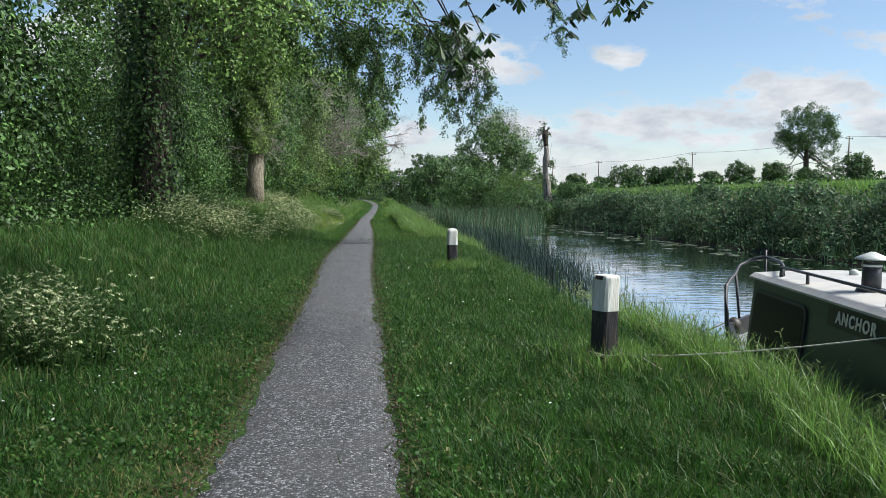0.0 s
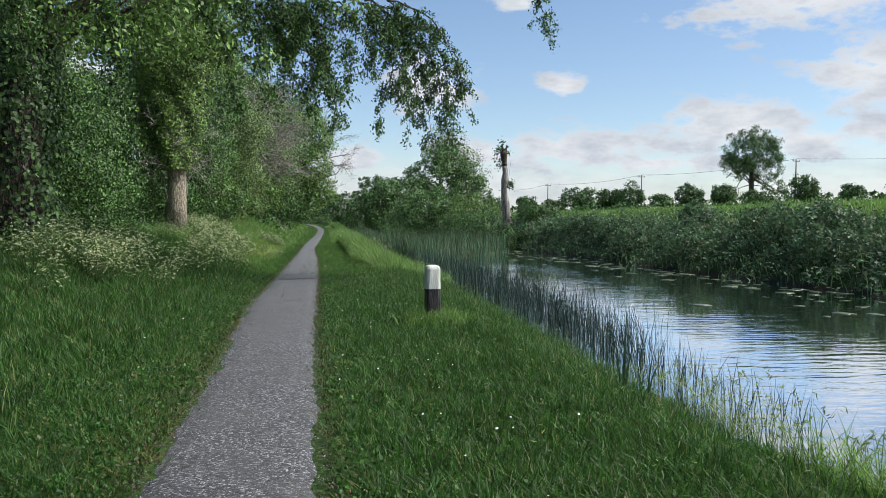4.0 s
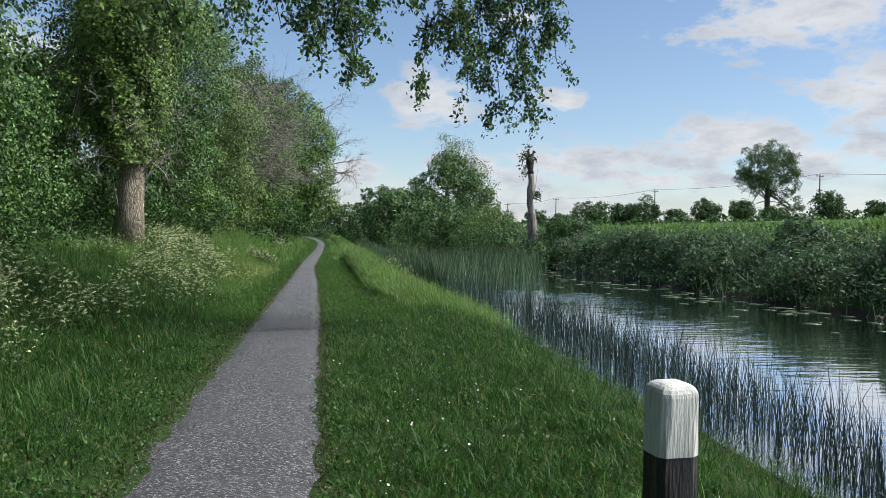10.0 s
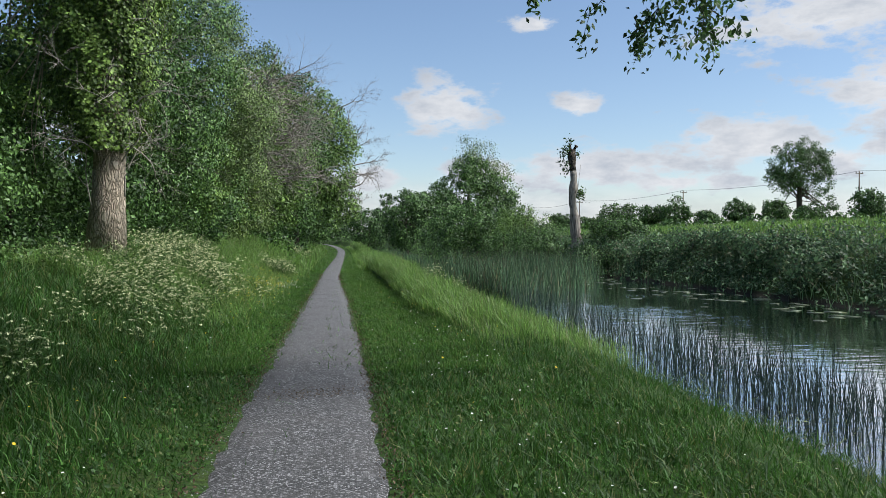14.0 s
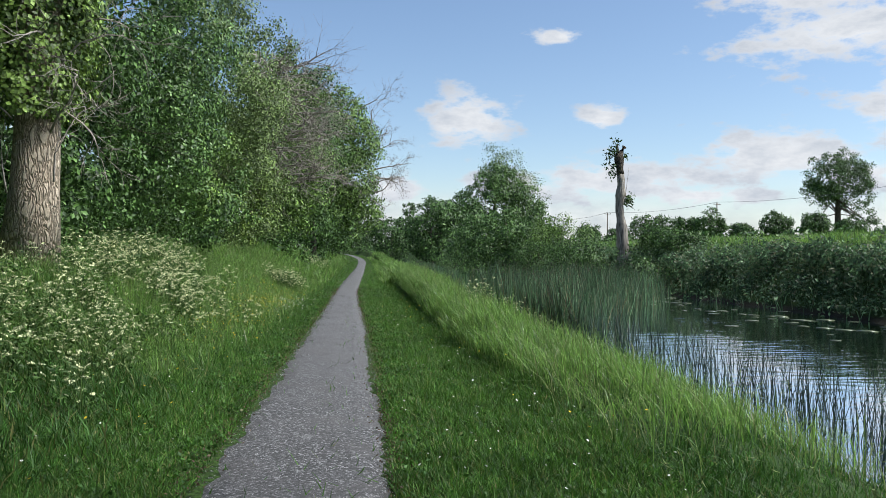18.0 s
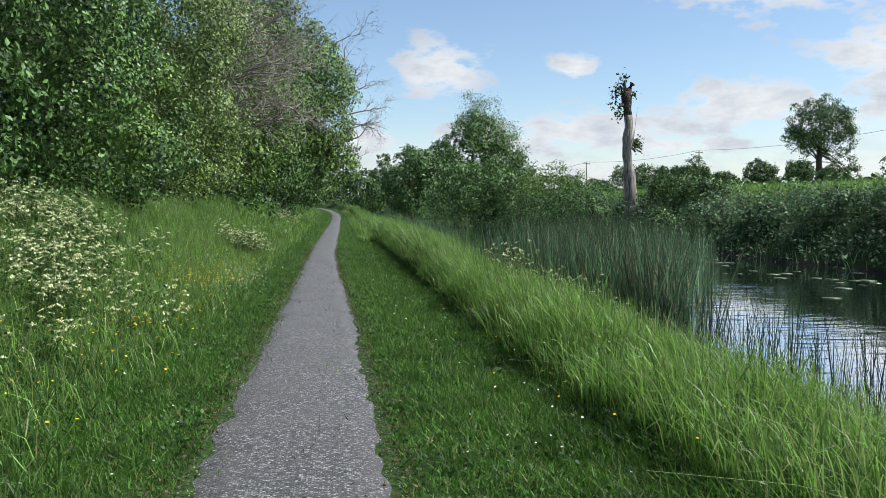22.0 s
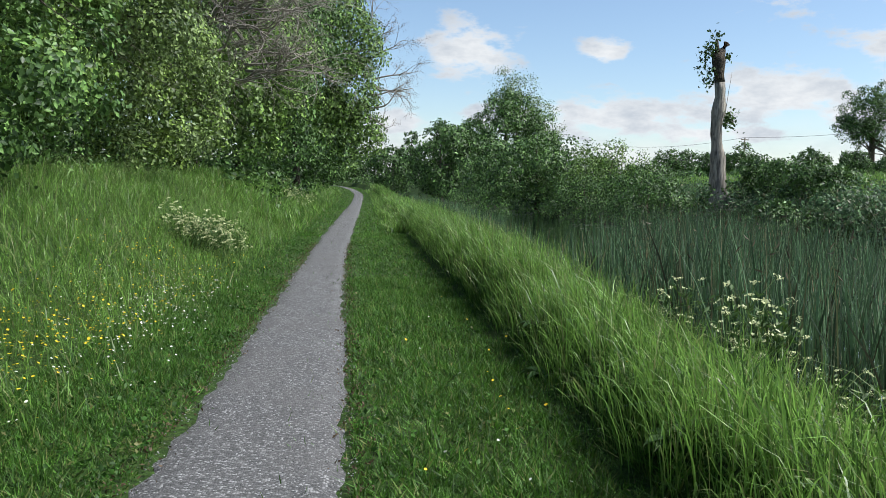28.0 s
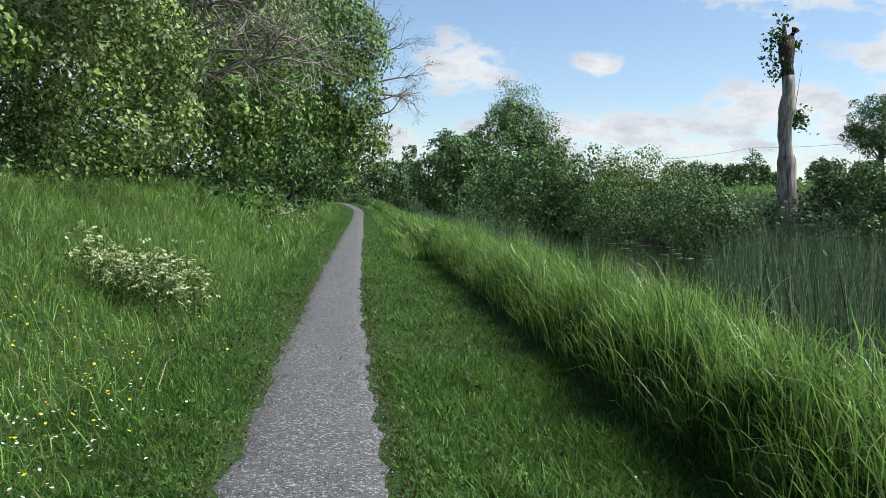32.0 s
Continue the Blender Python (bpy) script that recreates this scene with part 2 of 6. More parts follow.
def bark_material(name, furrow, plate, ridge, scale=14.0):
    """Plated bark: long uneven plates between dark furrows."""
    m, n = material(name)
    p = n.add("ShaderNodeTexCoord").outputs["Object"]
    q = n.add("ShaderNodeMapping", {0: p, 3: (1.0, 1.0, 0.30)}).outputs[0]
    wob = n.add("ShaderNodeTexNoise", {"Vector": q, "Scale": 5.0, "Detail": 4.0}).outputs["Color"]
    q = n.add("ShaderNodeMix", {0: 0.24, 6: q, 7: wob})
    q.data_type = "RGBA"
    cell = n.add("ShaderNodeTexVoronoi", {"Vector": q.outputs[2], "Scale": scale})
    cell.feature = "DISTANCE_TO_EDGE"
    edge = cell.outputs["Distance"]
    grain, broad_ = n.noise(p, 45.0, 5.0), n.noise(p, 2.2, 3.0)
    col = n.ramp(edge, (0.0, furrow), (0.10, plate), (0.30, ridge))
    col = n.mix(n.math("MULTIPLY", grain, 0.6), col, (*plate, 1))
    col = n.mix(n.math("MULTIPLY", n.smooth(broad_, 0.5, 0.7), 0.45), col, (*[c * 0.5 for c in plate], 1))
    h = n.math("MULTIPLY_ADD", grain, 0.25, n.smooth(edge, 0.0, 0.25))
    bump = n.add("ShaderNodeBump", {"Strength": 1.0, "Distance": 0.03, "Height": h})
    finish(n, n.add("ShaderNodeBsdfPrincipled", {"Base Color": col, "Roughness": 0.9, "Specular IOR Level": 0.2, "Normal": bump.outputs[0]}).outputs[0])
    return m


M_GROUND, M_GRAVEL, M_STONE, M_WATER = ground_material(), gravel_material(), stones_material(), water_material()
# Turf with the tree shade of the early stretch darkened into its colour.
M_TURF = leafy("shaded_mown_turf", (0.008, 0.030, 0.003), (0.090, 0.222, 0.037), (0.17, 0.17, 0.06), gloss=0.3, through_light=0.34, curve=2.2)
# Yellower sward past y 28, also brightened in colour as the lit counterpart.
M_VERGE = leafy("brighter_verge_grass", (0.012, 0.036, 0.004), (0.145, 0.325, 0.048), (0.17, 0.18, 0.06), gloss=0.3, through_light=0.36, curve=2.0)
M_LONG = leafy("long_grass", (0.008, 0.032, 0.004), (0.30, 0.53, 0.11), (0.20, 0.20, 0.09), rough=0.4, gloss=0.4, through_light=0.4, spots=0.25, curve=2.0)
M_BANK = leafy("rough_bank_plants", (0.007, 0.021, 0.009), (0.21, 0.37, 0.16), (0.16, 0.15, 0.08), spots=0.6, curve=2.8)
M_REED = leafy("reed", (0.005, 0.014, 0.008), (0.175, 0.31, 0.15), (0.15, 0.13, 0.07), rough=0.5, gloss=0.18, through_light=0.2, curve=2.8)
M_DRY = leafy("dry_grass", (0.10, 0.085, 0.03), (0.24, 0.20, 0.075), (0.30, 0.24, 0.12))
M_LITTER = leafy("leaf_litter", (0.04, 0.027, 0.016), (0.16, 0.11, 0.065))
M_THIN_REED = leafy("thin_water_reed", (0.006, 0.014, 0.014), (0.045, 0.085, 0.062), through_light=0.12)
M_OLD_REED = leafy("old_reed_stems", (0.020, 0.022, 0.012), (0.085, 0.085, 0.045), through_light=0.15)
M_PLUME = leafy("old_reed_plumes", (0.04, 0.032, 0.02), (0.13, 0.10, 0.06), through_light=0.15)
M_SEED = leafy("grass_seed_heads", (0.09, 0.14, 0.04), (0.27, 0.33, 0.12))
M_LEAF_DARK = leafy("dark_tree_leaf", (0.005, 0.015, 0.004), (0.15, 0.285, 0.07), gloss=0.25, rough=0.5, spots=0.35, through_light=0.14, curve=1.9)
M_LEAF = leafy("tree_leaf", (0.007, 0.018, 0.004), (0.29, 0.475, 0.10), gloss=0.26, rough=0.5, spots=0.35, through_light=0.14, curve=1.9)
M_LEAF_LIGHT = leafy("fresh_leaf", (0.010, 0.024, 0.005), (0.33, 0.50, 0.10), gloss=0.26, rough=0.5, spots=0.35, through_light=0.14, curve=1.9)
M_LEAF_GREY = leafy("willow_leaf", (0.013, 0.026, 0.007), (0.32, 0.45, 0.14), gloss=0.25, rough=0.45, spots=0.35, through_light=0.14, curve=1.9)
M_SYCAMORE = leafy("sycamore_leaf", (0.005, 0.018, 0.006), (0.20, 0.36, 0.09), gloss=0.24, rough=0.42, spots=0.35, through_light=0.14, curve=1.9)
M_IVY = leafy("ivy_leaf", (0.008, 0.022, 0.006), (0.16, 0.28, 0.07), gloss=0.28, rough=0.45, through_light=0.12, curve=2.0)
# Naturally dark leaf, darkened further to paint the crown's shaded underside.
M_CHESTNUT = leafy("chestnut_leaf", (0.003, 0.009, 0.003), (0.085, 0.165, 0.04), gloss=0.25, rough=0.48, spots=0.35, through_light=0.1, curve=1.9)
M_PARSLEY = leafy("umbel_foliage", (0.02, 0.05, 0.012), (0.115, 0.2, 0.045))
M_UMBEL = leafy("cream_white_florets", (0.46, 0.50, 0.24), (0.78, 0.80, 0.50), through_light=0.25)
M_YELLOW = leafy("yellow_petals", (0.60, 0.42, 0.02), (0.80, 0.62, 0.05))
M_DAISY = leafy("white_petals", (0.62, 0.62, 0.55), (0.80, 0.80, 0.74))
M_LILY = leafy("lily_pad", (0.05, 0.065, 0.03), (0.17, 0.20, 0.10), (0.14, 0.11, 0.06), rough=0.3, gloss=0.6, through_light=0.05)
M_BARK = bark_material("grey_brown_bark", (0.015, 0.012, 0.009), (0.07, 0.056, 0.042), (0.15, 0.125, 0.095), 17.0)
M_BARK_PALE = bark_material("pale_ash_bark", (0.10, 0.08, 0.058), (0.34, 0.28, 0.205), (0.52, 0.44, 0.335), 19.0)
M_TWIG = surface("dead_twig", [(0.3, (0.12, 0.105, 0.088)), (0.7, (0.31, 0.28, 0.24))], scale=9, bump=0.3)
M_SNAG = surface("weathered_dead_wood", [(0.3, (0.022, 0.019, 0.016)), (0.48, (0.17, 0.15, 0.125)), (0.75, (0.42, 0.375, 0.31))], scale=4, stretch=(3, 3, 0.4), bump=0.8, bump_scale=12)
M_WHITE = surface("chipped_white_paint", [(0.25, (0.24, 0.225, 0.18)), (0.42, (0.50, 0.49, 0.43)), (0.8, (0.60, 0.59, 0.54))], scale=9, stretch=(4, 4, 0.5), rough=(0.5, 0.75), bump=0.5, bump_scale=22, stain=(0.38, 0.34, 0.27))
M_BLACK = surface("worn_black_paint", [(0.3, (0.008, 0.008, 0.009)), (0.55, (0.022, 0.020, 0.020)), (0.68, (0.10, 0.06, 0.045)), (0.8, (0.17, 0.14, 0.12))], scale=10, stretch=(4, 4, 0.5), rough=(0.45, 0.8), bump=0.5, bump_scale=22)
M_WOOD = surface("old_damp_timber", [(0.3, (0.05, 0.04, 0.03)), (0.7, (0.19, 0.155, 0.115))], scale=8, stretch=(3, 3, 0.6), bump=0.5)


# ---- mesh helpers ----
RNG = np.random.default_rng(7)


def raw_mesh(name, verts, tris=None, quads=None, mat=None, smooth=False):
    """A mesh from arrays of corners, triangles and quads."""
    me = bpy.data.meshes.new(name)
    verts = np.asarray(verts, dtype=np.float32)
    tris = np.zeros((0, 3), np.int32) if tris is None or len(tris) == 0 else np.asarray(tris, np.int32)
    quads = np.zeros((0, 4), np.int32) if quads is None or len(quads) == 0 else np.asarray(quads, np.int32)
    me.vertices.add(len(verts))
    me.vertices.foreach_set("co", verts.ravel())
    me.loops.add(3 * len(tris) + 4 * len(quads))
    me.loops.foreach_set("vertex_index", np.concatenate([tris.ravel(), quads.ravel()]).astype(np.int32))
    me.polygons.add(len(tris) + len(quads))
    me.polygons.foreach_set("loop_start", np.concatenate([np.arange(len(tris)) * 3, 3 * len(tris) + np.arange(len(quads)) * 4]).astype(np.int32))
    if smooth:
        me.polygons.foreach_set("use_smooth", np.ones(len(tris) + len(quads), bool))
    me.update(calc_edges=True)
    if mat:
        me.materials.append(mat)
    return me


def part(name, data, mat=None, parent=None, label=""):
    """One mesh object; data is a bmesh or a mesh."""
    if isinstance(data, bmesh.types.BMesh):
        me = bpy.data.meshes.new(name)
        data.to_mesh(me)
        data.free()
        if mat:
            me.materials.append(mat)
        data = me
    ob = new(name, data)
    if parent:
        ob.parent = parent
    return tagged(ob, label)


def thing(name, m, label, category, group=""):
    ob = new(name)
    ob.matrix_world = m
    return tagged(ob, label, category, group)


def tube(pts, radii, sides=8, cap=True):
    """Corners, triangles and quads of a tapered tube along points."""
    pts, radii = np.asarray(pts, float), np.asarray(radii, float)
    t = np.gradient(pts, axis=0)
    t /= np.linalg.norm(t, axis=1)[:, None] + 1e-9
    ref = np.where(np.abs(t[:, 2:3]) > 0.9, np.array([[1.0, 0, 0]]), np.array([[0, 0, 1.0]]))
    a = np.cross(t, ref)
    a /= np.linalg.norm(a, axis=1)[:, None] + 1e-9
    b = np.cross(t, a)
    ang = np.linspace(0, 2 * np.pi, sides, endpoint=False)
    v = (pts[:, None] + radii[:, None, None] * (a[:, None] * np.cos(ang)[None, :, None] + b[:, None] * np.sin(ang)[None, :, None])).reshape(-1, 3)
    i, k = np.meshgrid(np.arange(len(pts) - 1), np.arange(sides), indexing="ij")
    q = np.stack([i * sides + k, i * sides + (k + 1) % sides, (i + 1) * sides + (k + 1) % sides, (i + 1) * sides + k], -1).reshape(-1, 4)
    tr = []
    if cap:
        v = np.vstack([v, pts[0], pts[-1]])
        n, e = len(v) - 2, (len(pts) - 1) * sides
        for s in range(sides):
            tr += [(n, (s + 1) % sides, s), (n + 1, e + s, e + (s + 1) % sides)]
    return v, np.array(tr, int).reshape(-1, 3), q


def tubes(name, runs, mat, sides=6):
    """One mesh of many tubes; runs are (points, radii)."""
    vs, ts, qs, n = [], [], [], 0
    for pts, radii in runs:
        v, t, q = tube(pts, radii, sides)
        vs.append(v), ts.append(t + n), qs.append(q + n)
        n += len(v)
    return raw_mesh(name, np.vstack(vs), np.vstack(ts), np.vstack(qs), mat, True)


def blades(name, root, height, width, mat, lean=0.35, wind=(-0.25, -0.1), segs=2, droop=0.25):
    """Grass blades as tapering strips bent over; one mesh."""
    n = len(root)
    ang = RNG.uniform(0, 2 * np.pi, n)
    side = np.stack([np.cos(ang), np.sin(ang), np.zeros(n)], 1)
    tilt = RNG.normal(0, lean, (n, 2)) + np.array(wind)
    rows = []
    for s in range(segs):
        f = s / segs
        c = root + np.stack([tilt[:, 0] * height * f ** 1.6, tilt[:, 1] * height * f ** 1.6, height * (f - droop * f ** 3 * np.hypot(tilt[:, 0], tilt[:, 1]))], 1)
        w = (width * (1 - 0.35 * f))[:, None] * side / 2
        rows += [c - w, c + w]
    tip = root + np.stack([tilt[:, 0] * height, tilt[:, 1] * height, height * (1 - droop * 1.4 * np.minimum(1, np.hypot(tilt[:, 0], tilt[:, 1])))], 1)
    k = 2 * segs + 1
    v = np.stack(rows + [tip], 1).reshape(-1, 3)
    base = np.arange(n)[:, None] * k
    tris = base + np.array([[k - 3, k - 2, k - 1]])
    quads = np.concatenate([base + np.array([[2 * s, 2 * s + 1, 2 * s + 3, 2 * s + 2]]) for s in range(segs - 1)]) if segs > 1 else None
    return raw_mesh(name, v, tris, quads, mat)


def leaves(name, centre, size, mat, droop=0.3, aspect=0.55, face=None):
    """Folded leaves at the given places, turned towards face where it is given; one mesh."""
    n = len(centre)
    d = RNG.normal(0, 1, (n, 3))
    if face is not None:
        nrm = face + RNG.normal(0, 0.33, (n, 3))
        nrm /= np.linalg.norm(nrm, axis=1)[:, None] + 1e-9
        d -= nrm * np.sum(d * nrm, 1)[:, None]
    d[:, 2] -= droop
    d /= np.linalg.norm(d, axis=1)[:, None] + 1e-9
    s = np.cross(d, RNG.normal(0, 1, (n, 3)) * np.array([0.6, 0.6, 1.0])) if face is None else np.cross(d, nrm)
    s /= np.linalg.norm(s, axis=1)[:, None] + 1e-9
    up = np.cross(s, d)
    L = size[:, None]
    v = np.stack([centre - d * L * 0.5, centre + s * L * aspect * 0.5 + up * L * 0.10, centre + d * L * 0.5, centre - s * L * aspect * 0.5 + up * L * 0.10], 1).reshape(-1, 3)
    b = np.arange(n)[:, None] * 4
    return raw_mesh(name, v, np.concatenate([b + np.array([[0, 1, 2]]), b + np.array([[0, 2, 3]])]), None, mat)


def smoothstep(lo, hi, v):
    t = np.clip((v - lo) / (hi - lo), 0, 1)
    return t * t * (3 - 2 * t)


def wave(x, y, s, seed=0.0):
    """A cheap smooth unevenness between -1 and 1."""
    return (np.sin(x * s * 1.7 + y * s * 0.9 + seed) + np.sin(y * s * 1.3 - x * s * 0.6 + 2.1 + seed * 1.7) + np.sin((x + y) * s * 2.9 + 0.7 + seed)) / 3


# ---- the lie of the land ----
WATER_Z = -0.5


def bend(y):
    """Far off, path and canal swing away to -x."""
    return -9.0 * smoothstep(110, 195, y)


def base_z(y):
    return -0.005 * np.clip(y, 0, 45) + 1.1 * smoothstep(92, 145, y)


def shore_near(y):
    return np.interp(y, [-60, 0, 6, 9, 12, 30, 36, 43, 60, 90], [2.75, 3.05, 3.95, 4.15, 4.2, 4.25, 4.0, 3.3, 3.6, 4.2]) + 0.12 * wave(y, y * 0.3, 1.3)


def shore_far(y):
    return np.interp(y, [-60, 20, 40, 80, 100, 140], [16.5, 15.2, 14.3, 13.6, 12.6, 11.0]) + 0.25 * wave(y, y * 0.2, 0.9, 1.0)


def path_left(y):
    return np.interp(y, [-20, 4, 10, 14, 20, 40, 60, 120], [-0.95, -0.97, -1.08, -1.2, -1.43, -1.45, -1.5, -1.0])


def path_right(y):
    return np.interp(y, [-20, 4, 10, 17, 30, 40, 47, 54, 120], [0.2, 0.17, 0.02, -0.12, -0.18, -0.3, -0.48, -0.62, -0.1])


def bank_height(y):
    return np.interp(y, [-60, 8, 21, 30, 38, 46, 60, 110], [0.75, 0.75, 0.85, 1.05, 1.15, 1.5, 1.6, 1.6])


def ground_z(x, y):
    """Height of the ground at any place (arrays)."""
    x = np.asarray(x, float) - bend(np.asarray(y, float))
    y = np.asarray(y, float)
    g = base_z(y)
    z = g + bank_height(y) * smoothstep(-2.3, -6.2, x) + 0.5 * smoothstep(-8, -25, x)
    z = z + 0.035 * wave(x, y, 1.1) * smoothstep(-1.6, -3, x) + 0.02 * wave(x, y, 2.3, 3.0) * smoothstep(0.5, 1.2, x)
    z = z + (0.34 + 0.2 * smoothstep(42, 48, y)) * smoothstep(28, 42, y) * smoothstep(1.08, 1.5, x) * (1 - smoothstep(2.0, 3.3, x)) * (1 + 0.25 * wave(y, x, 1.9))
    sn, sf = shore_near(y), shore_far(y)
    z = z + (WATER_Z - 0.12 - g) * smoothstep(sn - 0.9 - smoothstep(8.0, 12.0, y), sn + 0.1, x) - 0.9 * smoothstep(sn - 0.1, sn + 2.2, x)
    crest = 2.75 + 0.12 * wave(x, y, 0.25, 2.0)
    rise = crest * (0.62 * smoothstep(sf - 0.3, sf + 2.8, x) + 0.38 * smoothstep(sf + 2.0, sf + 6.2, x))
    z = np.where(x > (sn + sf) / 2, WATER_Z - 1.02 + 0.9 * smoothstep(sf - 2.5, sf, x) + rise + 0.1 * wave(x, y, 0.9, 5.0) * smoothstep(sf, sf + 1, x), z)
    z = z + 0.052 * np.clip(x - 24, 0, 110) * (x > 20)
    return z


xs = np.unique(np.concatenate([np.linspace(-1200, -40, 14), np.linspace(-40, -10, 16), np.linspace(-10, -2, 26), np.linspace(-2, 1, 13), np.linspace(1, 6, 26), np.linspace(6, 13, 10), np.linspace(13, 22, 28), np.linspace(22, 60, 16), np.linspace(60, 300, 18), np.linspace(300, 2500, 10)]))
ys = np.unique(np.concatenate([np.linspace(-600, -30, 10), np.linspace(-30, 70, 168), np.linspace(70, 200, 60), np.linspace(200, 500, 16), np.linspace(500, 3500, 12)]))
GX, GY = np.meshgrid(xs, ys, indexing="ij")
GZ = ground_z(GX, GY)
under_path = (GX > path_left(GY) + 0.03) & (GX < path_right(GY) - 0.03)
GZ = GZ - 0.04 * under_path
ii, jj = np.meshgrid(np.arange(len(xs) - 1), np.arange(len(ys) - 1), indexing="ij")
nq = len(ys)
quad = np.stack([ii * nq + jj, (ii + 1) * nq + jj, (ii + 1) * nq + jj + 1, ii * nq + jj + 1], -1).reshape(-1, 4)
ground = new("ground", raw_mesh("ground", np.stack([GX, GY, GZ], -1).reshape(-1, 3), None, quad, M_GROUND, True))
tagged(ground, "grassy canal banks, verges and fields of green turf", "ground", kind="structure")

# the gravel path, a thin crowned slab with ragged edges
py = np.linspace(-12, 165, 1400)
cols = np.linspace(0, 1, 9)
pl = path_left(py) + bend(py) + 0.055 * wave(py, py * 0, 2.2) + RNG.normal(0, 0.028, len(py))
pr = path_right(py) + bend(py) + 0.045 * wave(py, py * 0, 2.7, 4.0) + RNG.normal(0, 0.026, len(py))
PX = pl[:, None] + (pr - pl)[:, None] * cols[None]
PZ = base_z(py)[:, None] + 0.004 + 0.018 * (1 - (2 * cols[None] - 1) ** 2) + 0.006 * wave(PX, py[:, None] + 0 * PX, 3.1)
PZ[:, [0, -1]] -= 0.05
i, k = np.meshgrid(np.arange(len(py) - 1), np.arange(len(cols) - 1), indexing="ij")
c = len(cols)
pq = np.stack([i * c + k, i * c + k + 1, (i + 1) * c + k + 1, (i + 1) * c + k], -1).reshape(-1, 4)
path = new("path", raw_mesh("path", np.stack([PX, py[:, None] + 0 * PX, PZ], -1).reshape(-1, 3), None, pq, M_GRAVEL, True))
tagged(path, "narrow grey gravel towpath with ragged grassy edges", "path", kind="structure")

# the canal
wy = np.concatenate([np.linspace(-80, 100, 60), np.linspace(104, 420, 60)])
wl, wr = shore_near(wy) - 0.5 + bend(wy), shore_far(wy) + 0.6 + bend(wy)
wv = np.concatenate([np.stack([wl, wy, 0 * wy + WATER_Z], 1), np.stack([wr, wy, 0 * wy + WATER_Z], 1)])
a = np.arange(len(wy) - 1)
water = new("water", raw_mesh("water", wv, None, np.stack([a, a + len(wy), a + len(wy) + 1, a + 1], 1), M_WATER))
tagged(water, "still dark canal water rippled and reflecting the sky", "canal", kind="structure")


def stuff(name, me, label, category):
    return tagged(new(name, me), label, category, kind="stuff")


def scatter(n, x0, x1, y0, y1, near=0.0):
    """Random places; near > 0 draws them closer together at small y."""
    return RNG.uniform(x0, x1, n), y0 + (y1 - y0) * RNG.random(n) ** (1 + near)


def on_ground(x, y, sink=0.01):
    return np.stack([x, y, ground_z(x, y) - sink], 1)


def clear_of_path(x, y, gap=0.0):
    s = x - bend(y)
    return (s < path_left(y) - gap) | (s > path_right(y) + gap)


# loose chips on the path
def chips(n):
    x0 = RNG.random(n)
    y = RNG.uniform(2, 52, n)
    e = np.where(RNG.random(n) < 0.8, x0, np.where(RNG.random(n) < 0.5, 0.10 * x0 - 0.02, 1.02 - 0.10 * x0))
    x = path_left(y) + (path_right(y) - path_left(y)) * e
    z = base_z(y) + 0.004 + 0.018 * (1 - (2 * np.clip(e, 0, 1) - 1) ** 2)
    r = RNG.uniform(0.003, 0.0075, n)
    p = np.stack([x, y, z + r * 0.15], 1)
    d = np.array([[1, 0, 0], [0, 1, 0], [-1, 0, 0], [0, -1, 0], [0, 0, 0.7], [0, 0, -0.5]])
    rot = RNG.uniform(0, 6.28, n)
    j = RNG.uniform(0.7, 1.3, (n, 6, 3)) * d[None] * r[:, None, None]
    v = np.stack([j[..., 0] * np.cos(rot)[:, None] - j[..., 1] * np.sin(rot)[:, None], j[..., 0] * np.sin(rot)[:, None] + j[..., 1] * np.cos(rot)[:, None], j[..., 2]], -1) + p[:, None]
    f = np.array([[0, 1, 4], [1, 2, 4], [2, 3, 4], [3, 0, 4], [1, 0, 5], [2, 1, 5], [3, 2, 5], [0, 3, 5]])
    b = np.arange(n)[:, None, None] * 6
    return raw_mesh("gravel", v.reshape(-1, 3), (b + f[None]).reshape(-1, 3), None, M_STONE)


stuff("gravel", chips(16000), "loose grey stone chips on the towpath", "gravel")


# ---- grass ----
def turf(n, x0, x1, y0, y1, near, h, w, name="turf", segs=1, mat=None):
    x, y = scatter(n, x0, x1, y0, y1, near)
    x = x + bend(y)
    k = clear_of_path(x, y, 0.0) | (RNG.random(n) < 0.01)
    k &= RNG.random(n) < 0.85 + 0.3 * wave(x, y, 2.6)
    x, y = x[k], y[k]
    edge = np.minimum(np.abs(x - path_left(y)), np.abs(x - path_right(y)))
    hh = RNG.uniform(0.6, 1.3, len(x)) * h * (0.55 + 0.45 * smoothstep(0, 0.5, edge)) * (1 + 0.35 * wave(x, y, 1.7, 2.0))
    return blades(name, on_ground(x, y), hh, RNG.uniform(0.7, 1.4, len(x)) * w, mat or M_TURF, 0.6, (-0.05, -0.05), segs)


# Shade-darkened turf colour up to y 30, the brighter one beyond.
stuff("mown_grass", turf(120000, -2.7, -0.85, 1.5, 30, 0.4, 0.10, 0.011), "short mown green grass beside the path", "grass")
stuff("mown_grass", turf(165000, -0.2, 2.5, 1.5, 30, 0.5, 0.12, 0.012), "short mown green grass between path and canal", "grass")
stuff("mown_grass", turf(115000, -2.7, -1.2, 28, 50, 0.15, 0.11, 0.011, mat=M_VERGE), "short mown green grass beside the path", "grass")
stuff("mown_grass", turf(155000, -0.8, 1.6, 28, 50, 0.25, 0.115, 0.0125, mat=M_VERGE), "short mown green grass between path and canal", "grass")
